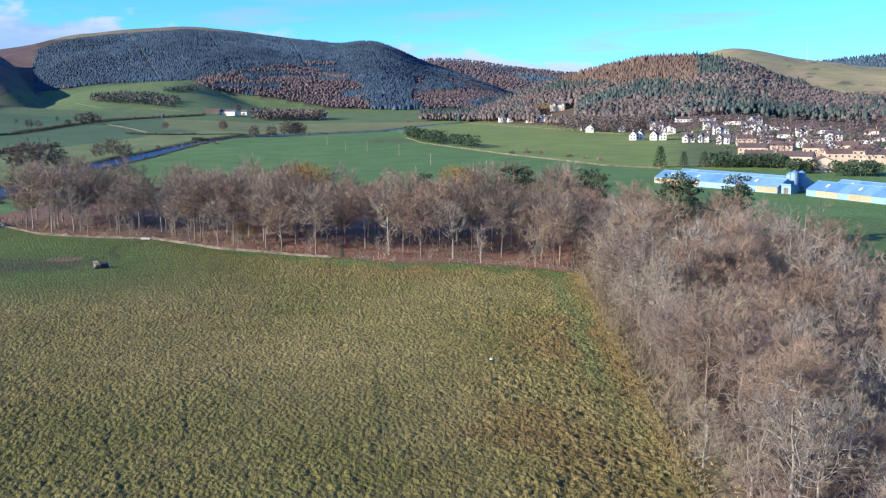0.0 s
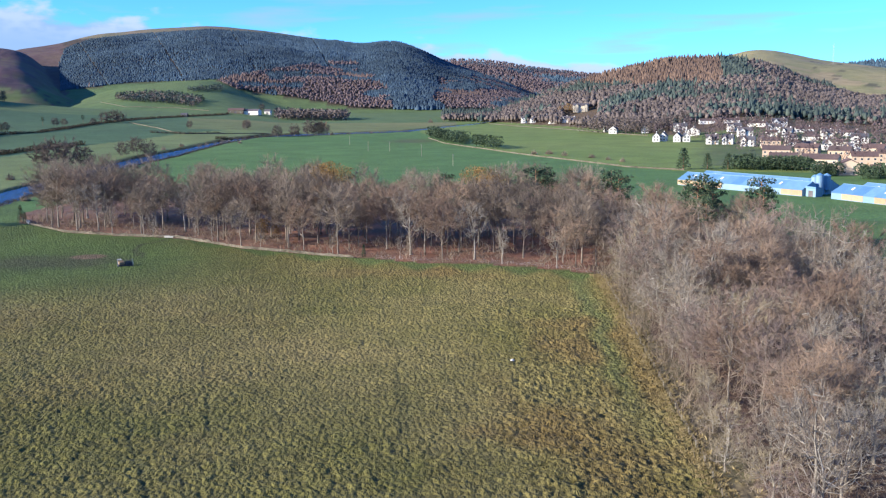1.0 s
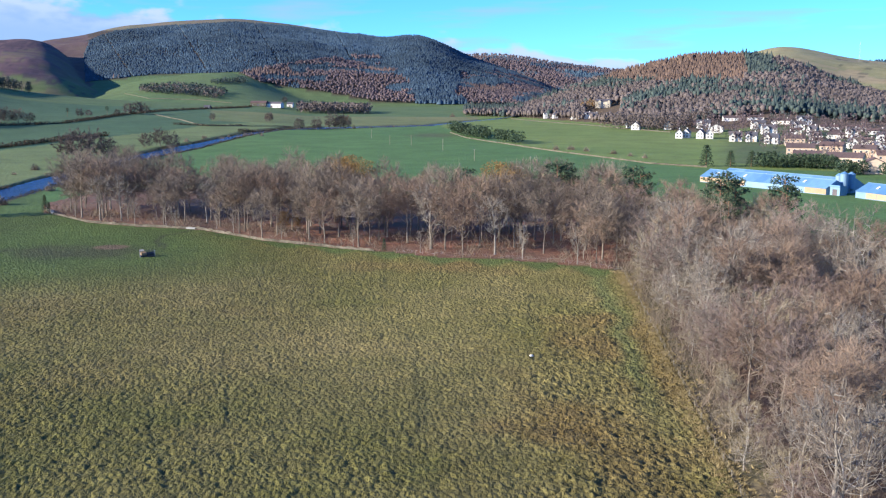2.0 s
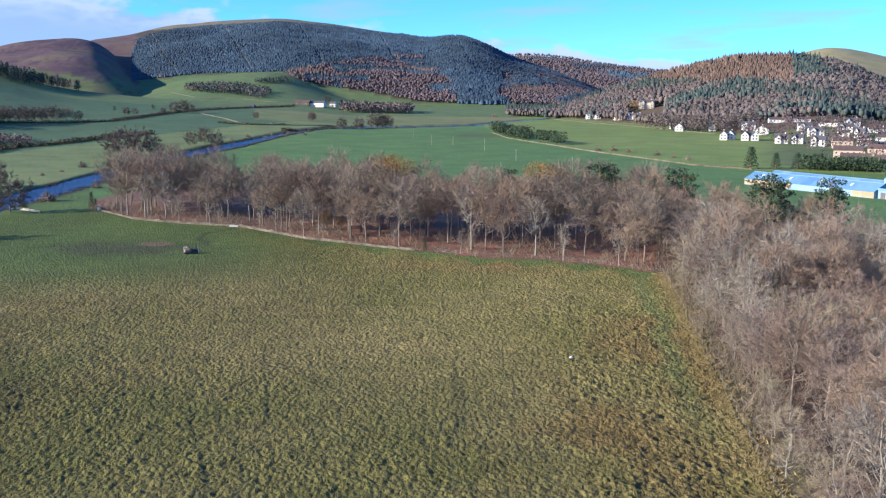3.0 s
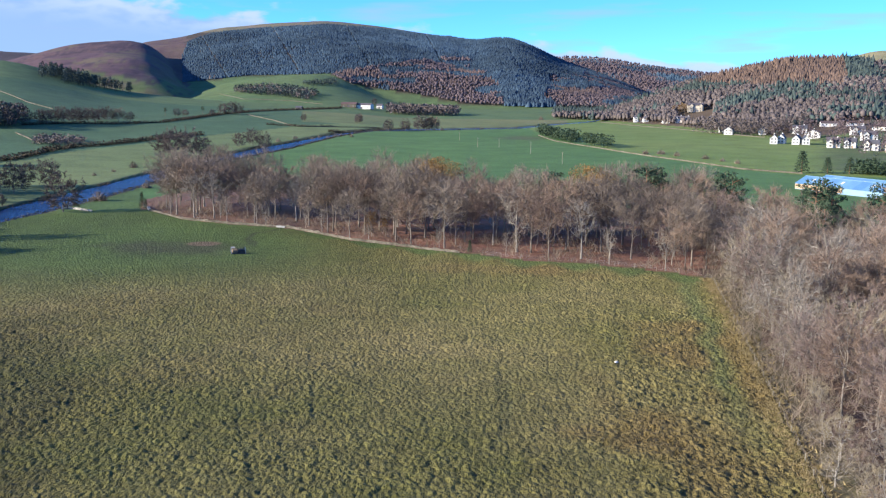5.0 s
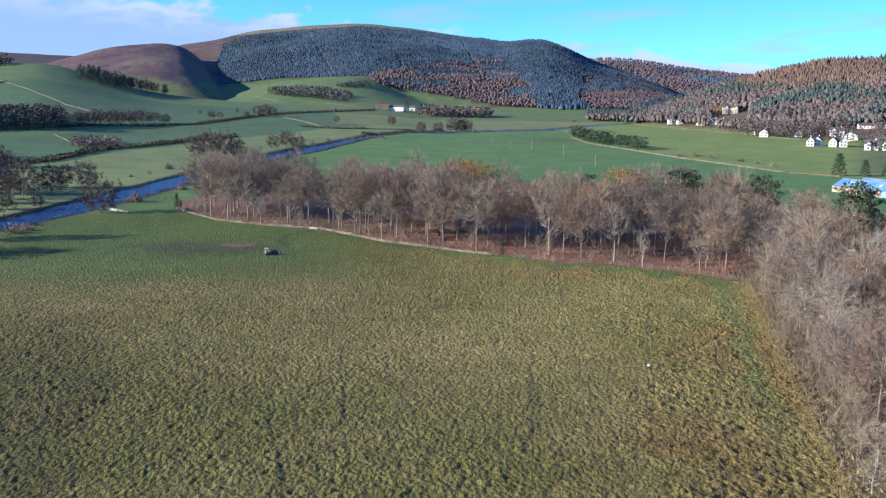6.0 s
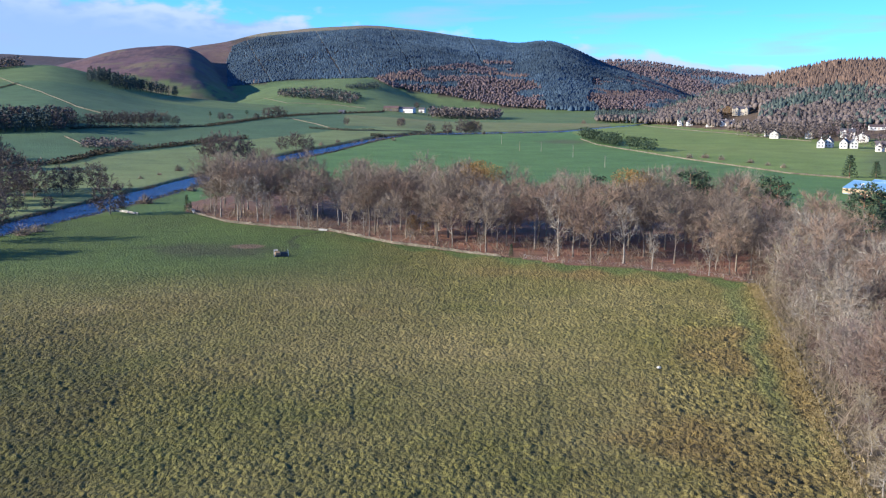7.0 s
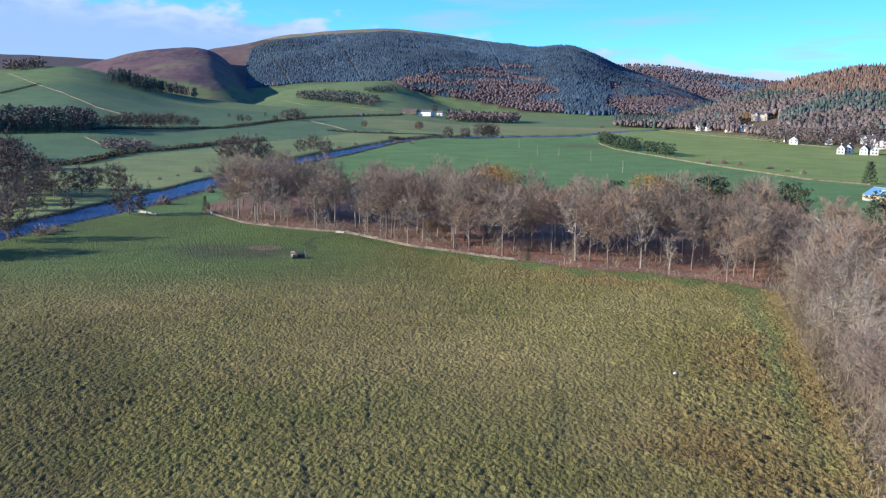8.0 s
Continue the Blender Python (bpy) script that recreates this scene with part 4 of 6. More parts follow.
def meadow_grass():
    temps = []
    for _ in range(8):
        k = 10
        sp = Soup()
        lean = rng.normal(0, 0.25, 2)
        ways = np.c_[rng.normal(0, 0.75, (k, 2)) + lean + (0.25, 0), rng.uniform(0.5, 1.0, k)]
        sp.blades(np.c_[rng.normal(0, 0.16, (k, 2)), np.full(k, -0.06)], ways, rng.uniform(0.5, 0.95, k), rng.uniform(0.12, 0.24, k))
        temps.append((np.concatenate(sp.v), np.concatenate(sp.f)))

    def grassy(b, r, x, y, z, e):
        bx, by = at(9.27, 156)
        return (np.hypot(x - bx, y - by) > 1.5) & (x < fence_line(y) - 0.5) & (r < knots(b, EDGE) - 1) & (off_track(x + 0.9 * wave(x, y, 6, 2, 77), y) > 0.2) & (rng.uniform(size=len(b)) < (0.48 * smooth((b - 5.0 + 4 * wave(x, y, 18, 3, 8)) / 6) * smooth((225 - r) / 60)) * (1 - 0.95 * short_turf(b, r)))

    p = np.concatenate([spots(-34, 24, 76, 128, 0.55, grassy), spots(-34, 24, 128, 185, 0.65, grassy), spots(-34, 24, 185, 330, 0.9, grassy)])
    b, r = np.degrees(np.arctan2(p[:, 0], p[:, 1])), np.hypot(p[:, 0], p[:, 1])
    p[:, 2] += 0.10
    s = rng.uniform(0.50, 0.84, len(p)) * np.interp(r, [90, 160, 260], [0.9, 1.1, 1.2]) * (1 + 0.25 * smooth((b - 6.5 + 3 * wave(p[:, 0], p[:, 1], 20, 2, 8)) / 5)) * (1 - 0.5 * short_turf(b, r)) * (1 + 0.4 * wave(p[:, 0], p[:, 1], 5.5, 3, 27))
    shade = rng.normal(1.0, 0.06, (len(p), 1)) * (1 - 0.06 * smooth((b - 2) / 8))[:, None]
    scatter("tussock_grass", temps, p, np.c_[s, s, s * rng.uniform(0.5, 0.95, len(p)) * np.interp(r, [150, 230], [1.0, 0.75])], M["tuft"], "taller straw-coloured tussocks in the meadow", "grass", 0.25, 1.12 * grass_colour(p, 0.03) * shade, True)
    # the taller bleached strip along the fence
    y = rng.uniform(70, 232, 12000)
    x = fence_line(y) - 0.5 + 0.5 * wave(y, y, 9, 2, 4) + rng.normal(0, 0.65, len(y)) * np.where(rng.uniform(size=len(y)) < 0.15, 2.6, 1)
    z = terrain(x, y)
    s = rng.uniform(0.6, 1.2, len(y))
    scatter("rough_grass", temps, np.c_[x, y, z], np.c_[s * 0.9, s * 0.9, s * 0.95], M["rush"], "tall bleached grass along the meadow fence", "grass", 0.4, None, True)


meadow_turf()
meadow_grass()


# ---- the meadow wood ----
# how far below the eye's level the treetops of the side wood lie, in degrees by bearing; lower in front of the pines
CANOPY = [(12, 4.3), (18.3, 4.4), (21.1, 5.4), (22.9, 5.5), (24.3, 5.6), (27.3, 6.4), (30.5, 7.8), (36, 8.6)]
CANOPY_GAP = [(12, 6.9), (36, 6.9)]


def wood():
    belt_back = lambda b: np.interp(b, [-18, -15, -10, -4, 4, 14.6], [392, 420, 386, 356, 338, 326])
    right_back = lambda b: np.interp(b, [14, 22, 30, 40], [312, 288, 208, 176])
    p = spots(-17.6, 14.8, 230, 410, 8.7, lambda b, r, x, y, z, e: (r > knots(b, EDGE) + 1.6) & (r < belt_back(b)) & (x < fence_line(y) + 2) & (rng.uniform(size=len(b)) < np.where((b > -1) & (b < 10), 0.72, 0.9)))
    for x, y, z in p:
        t = rng.uniform()
        b = math.degrees(math.atan2(x, y))
        if t < (0.55 if b < 4 else 0.40):
            plant("beech_tree", x, y, rng.uniform(0.66, 1.18), "trees of the meadow wood", z=z)
        elif t < 0.84:
            plant("russet_tree", x, y, rng.uniform(0.66, 1.14), "trees of the meadow wood", z=z)
        else:
            plant("ash_tree", x, y, rng.uniform(0.85, 1.15), "trees of the meadow wood", z=z)
    # saplings along the meadow's edge of the wood
    for x, y, z in spots(-17, 14.4, 230, 400, 12, lambda b, r, x, y, z, e: (r > knots(b, EDGE) + 1.5) & (r < knots(b, EDGE) + 16) & (x < fence_line(y) + 2)):
        plant("birch_tree", x, y, rng.uniform(0.4, 0.72), "saplings of the meadow wood", "slender bare sapling at the wood's edge", z=z, wide=0.8)
    q = spots(12, 34, 80, 316, 6.3, lambda b, r, x, y, z, e: (x > fence_line(y) + 3.5) & (r < right_back(b)))
    for x, y, z in q:
        r = math.hypot(x, y)
        t = rng.uniform()
        b = math.degrees(math.atan2(x, y))
        tallest = 42 - r * math.tan(radians(float(knots(b, CANOPY if r > 262 or not 18.6 < b < 22.6 else CANOPY_GAP))))
        s = min(np.interp(r, [90, 160, 215, 300], [0.82, 0.92, 1.10, 1.2]) * rng.choice([0.72, 0.95, 1.0, 1.15]), tallest / 13.5) * rng.uniform(0.82, 1.04)
        if t < 0.10:
            plant("birch_tree", x, y, s, "trees of the meadow wood", z=z)
        elif t < 0.34:
            plant("rowan_tree", x, y, s, "trees of the meadow wood", z=z)
        elif t < 0.46:
            plant("willow_tree", x, y, s, "trees of the meadow wood", z=z)
        elif t < 0.56:
            plant("ash_tree", x, y, s, "trees of the meadow wood", z=z)
        elif t < 0.84:
            plant("oak_tree", x, y, s, "trees of the meadow wood", z=z)
        else:
            plant("russet_tree", x, y, s * 0.82, "trees of the meadow wood", z=z)
    for x, y, z in spots(12, 30, 84, 240, 5.0, lambda b, r, x, y, z, e: (x > fence_line(y) + 1.8) & (x < fence_line(y) + 8)):
        plant(rng.choice(["rowan_tree", "willow_tree"]), x, y, rng.uniform(0.28, 0.52), "scrub along the fence", "low leafless scrub tree beside the meadow fence", z=z, wide=1.25)
    # a few trees in leaf, and the dark pines among the bare ones
    for b, r, h in ((-1.5, 318, 23.5), (-0.9, 314, 22.0), (7.35, 304, 22.3), (7.9, 302, 20.0), (-5.1, 298, 8), (-4.3, 300, 6.5)):
        plant("golden_tree", *at(b, r), h / 19, "trees of the meadow wood")
    for b, r, h in ((19.6, 272, 20), (20.0, 280, 21), (20.5, 274, 19.5), (20.1, 266, 16), (22.9, 288, 20), (23.2, 282, 18), (10.6, 306, 21), (11.1, 310, 20), (14.8, 304, 20.5), (15.3, 300, 19), (5.2, 310, 19)):
        plant("pine_tree", *at(b, r), h / 16, "trees of the meadow wood")
    for b, r, h in ((-17.9, 386, 6), (-17.7, 380, 4), (0.6, 268, 3.5)):
        plant("fir_tree", *at(b, r), h / 13.5, "trees of the meadow wood", "small dark evergreen at the wood's edge")
    # brushwood under the trees
    temps = []
    for _ in range(5):
        sp = Soup()
        k = 34
        sp.blades(rng.normal(0, 0.30, (k, 3)) * (1, 1, 0) + (0, 0, 0.3) * rng.uniform(0, 1, (k, 1)), np.c_[rng.normal(0, 0.7, (k, 2)), np.ones(k)], rng.uniform(0.3, 0.8, k), np.full(k, 0.022))
        temps.append((np.concatenate(sp.v), np.concatenate(sp.f)))
    p1 = spots(-17.6, 14.8, 230, 400, 3.4, lambda b, r, x, y, z, e: (r > knots(b, EDGE) + 0.6) & (r < knots(b, EDGE) + 30) & (x < fence_line(y) + 3) & (rng.uniform(size=len(b)) < np.where(r < knots(b, EDGE) + 5, 0.8, 0.3)))
    p2 = spots(12, 34, 80, 300, 2.4, lambda b, r, x, y, z, e: (x > fence_line(y) + 0.9) & (r < right_back(b)) & (rng.uniform(size=len(b)) < np.where(x < fence_line(y) + 9, 0.95, 0.5)))
    p = np.concatenate([p1, p2])
    scatter("brushwood", temps, p, np.r_[rng.uniform(2.0, 5.5, len(p1)), rng.uniform(1.8, 4.2, len(p2))], M["brush"], "leafless brown brushwood under the trees", "undergrowth", 0.15)


wood()


# ---- forests on the hills ----
def forests():
    def on_big(top, extra):
        return lambda b, r, x, y, z, e: (e < knots(b, top)) & extra(b, r, x, y, z, e)

    top = [(-15.6, 1.8), (-15.2, 2.75), (-13.9, 3.3), (-10.8, 3.65), (-7.4, 3.88), (-4.6, 3.7), (-1.4, 3.32), (1, 3.3), (2.4, 9), (12, 9)]
    patch = lambda x, y: wave(x, y, 170, 3, 11)
    low = [(-15.6, 0.7), (-12, 1.0), (-7.5, 1.1), (-6.2, 1.35), (-4, 1.75), (-1, 2.1), (0.3, 2.1), (1.2, 1.5), (2.1, 0.7), (2.5, -0.6), (4.6, -0.6), (5.0, 1.2), (6.8, 1.3), (8, 1.9), (10, 1.9)]
    dark = spots(-15.5, 10.5, 2055, 3560, 4.9, on_big(top, lambda b, r, x, y, z, e: (e > np.maximum(knots(b, FOOT), knots(b, low) + 0.2 * patch(x, y) - 3 * (wave(x, y, 55, 2, 41) > 0.18))) & (np.abs(np.sin((b + 0.6 * e) * 0.75)) > 0.035)))
    scatter("conifer_plantation", CONE, dark, sized(len(dark), 3.8, 7.6, 1.55) * (1 + 0.8 * smooth((np.degrees(np.arctan2(dark[:, :1], dark[:, 1:2])) - 0.5) / 2)), M["spruce"], "dark spruce plantation on the big hill, blued for haze", "forest", 0, None, True)
    brown = spots(-15.5, 10.5, 2055, 3400, 7.4, on_big(low, lambda b, r, x, y, z, e: (e > knots(b, FOOT)) & (wave(x, y, 55, 2, 41) < 0.22)))
    half = wave(brown[:, 0], brown[:, 1], 120, 3, 21) + rng.normal(0, 0.12, len(brown)) > 0.36
    scatter("larch_wood", CONE, brown[half], sized(half.sum(), 8, 12, 1.3), M["hill_larch"], "rusty orange larches low on the big hill", "forest", 0, None, True)
    scatter("bare_wood", BROOM, brown[~half], sized((~half).sum(), 6, 11, 1.3), M["far_russet"], "leafless purple-brown wood low on the big hill", "forest", 0, None, True)
    ridge = spots(4.2, 15, 3320, 4580, 17, lambda b, r, x, y, z, e: (terrain(x, y, True)[1] == 1) & (wave(x, y, 300, 3, 15) > -0.15))
    scatter("ridge_wood", TUFT, ridge, sized(len(ridge), 11, 16, 1.3), M["far_russet"], "dark brown woods on the far ridge", "forest", 0, None, True)
    ridge = spots(4.2, 15, 3320, 4590, 15, lambda b, r, x, y, z, e: (terrain(x, y, True)[1] == 1) & (wave(x, y, 300, 3, 15) < 0.0))
    ridge = np.concatenate([ridge, spots(24, 35.5, 3320, 4590, 15, lambda b, r, x, y, z, e: terrain(x, y, True)[1] == 1)])
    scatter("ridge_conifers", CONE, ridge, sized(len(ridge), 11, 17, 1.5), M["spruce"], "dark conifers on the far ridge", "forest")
    # the hill over the village
    base = lambda b: np.interp(b, [4, 7, 10, 13, 17, 21, 26, 36], [1500, 1460, 1350, 1195, 1080, 1100, 1120, 1080])
    all_ = spots(5.2, 35, 1000, 1765, 6.6, lambda b, r, x, y, z, e: (r > base(b)) & (terrain(x, y, True)[1] != 7) & ~((np.abs(b - 13.07) < 1.0) & (r < 1382) & (r > 1230)))
    x, y = all_[:, 0], all_[:, 1]
    b, r = np.degrees(np.arctan2(x, y)), np.hypot(x, y)
    e = np.degrees(np.arctan2(all_[:, 2] - EYE, r))
    n, m = wave(x, y, 95, 3, 31) + rng.normal(0, 0.10, len(x)), wave(x, y, 150, 2, 37)
    orange = (e > 0.55 + 0.25 * n) & (b > 13.0 - n) & (b < 20.6 + 0.5 * n) & (e < 2.4)
    foot = r < base(b) + 110
    green = ~orange & np.where(foot, n + 0.4 * m > 0.42, (n + 0.5 * m > 0.15) | ((b > 20.2) & (b < 22.0) & (e > 0.9)) | ((e > 0.2) & (e < 0.8) & (b < 18) & (n > -0.05)))
    rest = ~orange & ~green
    scatter("larch_wood", SPRUCE, all_[orange], sized(orange.sum(), 10, 14, 1.25), M["larch"], "rusty orange larches on the hill over the village", "forest", 0, None, True)
    tall = green & (rng.uniform(size=len(green)) < 0.4)
    green = green & ~tall
    scatter("fir_wood", SPRUCE, all_[tall], sized(tall.sum(), 11, 18, 1.1), M["far_pine"], "pointed dark firs on the hill over the village", "forest", 0, None, True)
    scatter("conifer_wood", CLUMP, all_[green], sized(green.sum(), 9, 15, 0.85), M["far_pine"], "dark green pines on the hill over the village", "forest", 0, None, True)
    for b, r, h in ((12.35, 1368, 17), (12.5, 1364, 15), (12.2, 1372, 14), (11.9, 1362, 15)):
        plant("golden_tree", *at(b, r), h / 19, label="tall tree in yellow leaf beside the mansion", wide=0.6)
    scatter("bare_wood", BROOM, all_[rest], sized(rest.sum(), 8, 14.5, 1.0), M["far_broadleaf"], "leafless brown wood on the hill over the village", "forest", 0, None, True)


forests()


# ---- single trees in the valley: bearing, distance, height ----
BROAD = [(-28.3, 425, 12.0), (-27.75, 402, 9.5), (-28.5, 372, 8.0), (-29.4, 352, 9.0), (-26.6, 398, 5.5), (-27.2, 440, 12.0), (-26.3, 458, 9.0), (-30.8, 296, 12.0), (-32.6, 292, 13.0), (-34.5, 290, 12.0), (-29.2, 470, 15.0), (-25.1, 402, 4.5), (-4.14, 1030, 10.1), (-3.18, 1039, 10.2), (-2.3, 1078, 15.0), (-1.88, 1081, 13.8), (-5.84, 1165, 9.4), (-4.93, 1801, 10.4), (-28.12, 489, 19.3), (-27.3, 468, 17.9), (-27.85, 629, 16.4), (-25.82, 452, 13.1), (-24.39, 456, 11.1), (-23.8, 487, 9.6), (-22.63, 480, 11.1), (-21.99, 378, 11.4), (-28.14, 316, 12.6), (-16.63, 678, 14.1), (-16.01, 663, 16.9), (-15.23, 684, 15.1), (-14.51, 669, 11.6), (-12.54, 770, 9.8), (-11.78, 783, 11.8), (-11.14, 778, 10.8), (-8.93, 1168, 7.4), (-13.38, 1264, 11.7), (-12.91, 1273, 13.3), (-12.53, 1282, 10.4), (-15.88, 1168, 8.1), (-15.42, 1186, 6.9), (-13.95, 1219, 7.1), (-28.34, 630, 18.2)]
ROW = [(-23.54, 964, 8.9), (-22.96, 971, 11.2), (-22.61, 976, 10.7), (-22.2, 987, 11.4), (-21.85, 993, 12.7), (-21.47, 1000, 11.0), (-21.08, 1009, 12.3), (-20.82, 1015, 11.2), (-20.43, 1024, 11.9), (-20.13, 1030, 10.7), (-19.8, 1045, 12.1), (-19.44, 1051, 11.6), (-18.35, 1057, 8.6)]
BUSHES = [(10.47, 741, 3.9), (11.32, 743, 4.3), (12.19, 728, 3.8), (13.73, 705, 3.7), (14.65, 685, 2.8), (15.47, 669, 3.1), (-7.51, 888, 5.1), (-6.23, 913, 3.2), (-1.08, 1057, 3.7), (-0.11, 1084, 3.8), (1.18, 1117, 3.9), (4.56, 1447, 5.9), (5.83, 1666, 7.7), (-20.12, 414, 4.8), (-17.59, 466, 4.0), (-26.46, 327, 4.2), (-25.74, 333, 3.4), (-18.25, 596, 4.1), (-19.32, 567, 2.0), (-20.32, 543, 1.9), (-10.37, 834, 3.4), (-9.41, 874, 3.5), (-8.44, 893, 3.1), (-8.05, 910, 3.2), (-7.15, 925, 5.4), (-6.83, 935, 4.3), (-15.44, 822, 4.8)]


def valley_trees():
    for b, r, h in BROAD:
        plant("valley_tree", *at(b, r), h / 10.2, "single valley trees")
    for b, r, h in [(-18.95, 1051, 13.4), (-5.8, 1204, 9.8), (-1.53, 1081, 15.7)]:
        plant("valley_russet_tree", *at(b, r), h / 11.6, "single valley trees")
    for b, r, h in ROW:
        plant("valley_tree", *at(b, r), h / 10.2, "row of hedgerow trees", "bare hedgerow tree in a row along a field bank")
    for b, r, h in [(-16.5, 1165, 10.1), (-14.48, 1234, 10.7)]:
        plant("pine_tree", *at(b, r), h / 17.0, "single valley trees")
    for b, r, h in [(18.81, 610, 12.7), (20.11, 611, 9.6), (21.21, 616, 9.6), (21.69, 620, 7.9), (22.09, 625, 8.7), (22.39, 630, 8.8)]:
        plant("fir_tree", *at(b, r), h / 13.5, "conifers by the long sheds", wide=1.7)


def bushes():
    meshes = []
    for _ in range(3):
        sp = Soup()
        k = 150
        d = rng.normal(size=(k, 3)) * (1, 1, 0.6) + (0, 0, 0.5)
        sp.blades(rng.normal(0, 0.25, (k, 3)) * (1, 1, 0), d, rng.uniform(0.5, 1.0, k), rng.uniform(0.04, 0.09, k))
        d2 = d / np.linalg.norm(d, axis=1, keepdims=True)
        sp.blades(d2 * rng.uniform(0.3, 0.8, (k, 1)) * (0.8, 0.8, 1.0) + (0, 0, 0.05), d + rng.normal(0, 0.7, (k, 3)), rng.uniform(0.2, 0.5, k), rng.uniform(0.05, 0.10, k))
        meshes.append(sp.mesh("bush", M["twig"]))
    for n, (b, r, h) in enumerate(BUSHES):
        x, y = at(b, r)
        ob = new("bush", meshes[n % 3])
        ob.matrix_basis = pose(x, y, height(x, y) - 0.05, 0, 0, rng.uniform(0, 360)) @ Matrix.Diagonal((h * 0.85, h * 0.85, h, 1))
        tagged(ob, "leafless brown bush in the pasture", "bush", "field bushes")


valley_trees()
bushes()


# ---- small woods and scrub ----
def small_woods():
    def band(low, high):
        return lambda b, r, x, y, z, e: (e > knots(b, low)) & (e < knots(b, high))

    p = spots(-33, -23.7, 918, 1000, 6.5, lambda b, r, x, y, z, e: r < 1000)
    k = wave(p[:, 0], p[:, 1], 40, 2, 3) + rng.normal(0, 0.3, len(p)) > -0.35
    scatter("shelter_wood", FARTREE, p[k], sized(k.sum(), 11, 17), M["dark_wood"], "dark bare shelter wood on the field bank", "wood")
    scatter("shelter_conifers", FARFIR, p[~k], sized((~k).sum(), 13, 20, 1.0), M["far_pine"], "dark conifers of the shelter wood", "wood")
    p = spots(-22.8, -21.6, 1330, 1655, 6.5, band([(-23, 0.70), (-21, 0.62)], [(-23, 1.05), (-21, 0.95)]))
    q = spots(-21.6, -18.2, 1300, 1655, 9, band([(-21.6, 0.50), (-18.2, 0.02)], [(-21.6, 0.85), (-18.2, 0.22)]))
    p = np.concatenate([p, q])
    scatter("conifer_block", FARFIR, p, sized(len(p), 13, 19, 1.1), M["far_pine"], "dark conifer block on the brow of the fields", "wood")
    # only its edge shows; the rest is added out of view to shade the fields
    p = spots(-34, -28.3, 640, 715, 6.5, lambda b, r, x, y, z, e: r > knots(b, [(-34, 640), (-28.3, 668)]))
    scatter("lower_wood", FARTREE, p, sized(len(p), 10, 16), M["dark_wood"], "dark bare wood at the foot of the fields", "wood")
    p = spots(-25.9, -23.7, 1300, 1600, 8, band([(-26, 0.35), (-23.7, 0.35)], [(-26, 0.75), (-23.7, 0.72)]))
    scatter("brow_wood", HILLTREE, p, sized(len(p), 9, 14), M["far_broadleaf"], "bare brown wood below the brow", "wood")
    p = spots(-27.9, -26.1, 1600, 1690, 8, lambda b, r, x, y, z, e: r > 1620)
    scatter("skyline_wood", HILLTREE, p, sized(len(p), 9, 15), M["far_broadleaf"], "dark wood on the skyline of the fields", "wood")
    p = spots(-12.7, -7.2, 1500, 2200, 8, band([(-12.6, 0.06), (-10, -0.12), (-8.5, -0.36), (-7.2, -0.5)], [(-12.6, 0.25), (-11, 0.42), (-9.5, 0.30), (-8, 0.05), (-7.2, -0.25)]))
    k = rng.uniform(size=len(p)) < 0.6
    scatter("hillock_wood", HILLFIR, p[k], sized(k.sum(), 8, 12, 1.3), M["far_pine"], "mixed dark wood round the green hillock", "wood")
    scatter("hillock_broadleaves", HILLTREE, p[~k], sized((~k).sum(), 7, 11), M["far_broadleaf"], "bare brown trees in the wood round the hillock", "wood")
    p = spots(-8.9, -7.0, 1700, 2240, 8, band([(-9, 0.5), (-7, 0.55)], [(-9, 0.62), (-7, 0.85)]))
    scatter("gorse_strip", HILLTREE, p, sized(len(p), 5, 9, 1.2), M["far_pine"], "dark scrub strip on the hillock", "scrub")
    p = spots(-4.1, -0.2, 1570, 1700, 9, lambda b, r, x, y, z, e: np.hypot(b + 3.59, (r - 1771) / 60) > 0.6)
    scatter("farm_wood", HILLTREE, p, sized(len(p), 11, 16), M["far_broadleaf"], "bare brown wood beside the farm", "wood")
    p = spots(-23.3, -20.8, 770, 850, 4.2, lambda b, r, x, y, z, e: (r > 785) & (r < 838))
    scatter("scrub", HILLTREE, p, sized(len(p), 2.5, 5, 1.3), M["far_broadleaf"], "brown scrub in the corner of a field", "scrub")
    p = spots(4.5, 8.5, 780, 1060, 4.6, lambda b, r, x, y, z, e: (r > knots(b, [(4.4, 990), (5.4, 900), (8.6, 788)])) & (r < knots(b, [(4.4, 1040), (5.4, 955), (6.4, 925), (7.0, 860), (8.6, 815)])) & ~((b > 6.6) & (b < 7.0)))
    scatter("shelter_pines", FARTREE, p, sized(len(p), 6.5, 10.5, 1.3), M["pine_needle"], "dense dark pine clump beside the dyke", "wood")
    # gardens of the village, and the evergreen screen behind the sheds
    p = spots(17.2, 34, 650, 1080, 16.5, lambda b, r, x, y, z, e: (r > np.interp(b, [17, 20, 24, 34], [950, 890, 660, 640])) & (rng.uniform(size=len(b)) < 0.8))
    k = rng.uniform(size=len(p)) < 0.75
    scatter("garden_trees", FARTREE, p[k], sized(k.sum(), 7, 13), M["far_russet"], "bare garden trees between the houses", "trees")
    scatter("garden_evergreens", FARTREE, p[~k], sized((~k).sum(), 4, 9), M["far_pine"], "dark evergreen garden trees between the houses", "trees")
    p = np.concatenate([spots(21.6, 25.6, 608, 634, 3.2, lambda b, r, x, y, z, e: r > 0), spots(25.7, 27.0, 572, 590, 3.2, lambda b, r, x, y, z, e: r > 0), spots(28.0, 30.2, 556, 575, 3.2, lambda b, r, x, y, z, e: r > 0)])
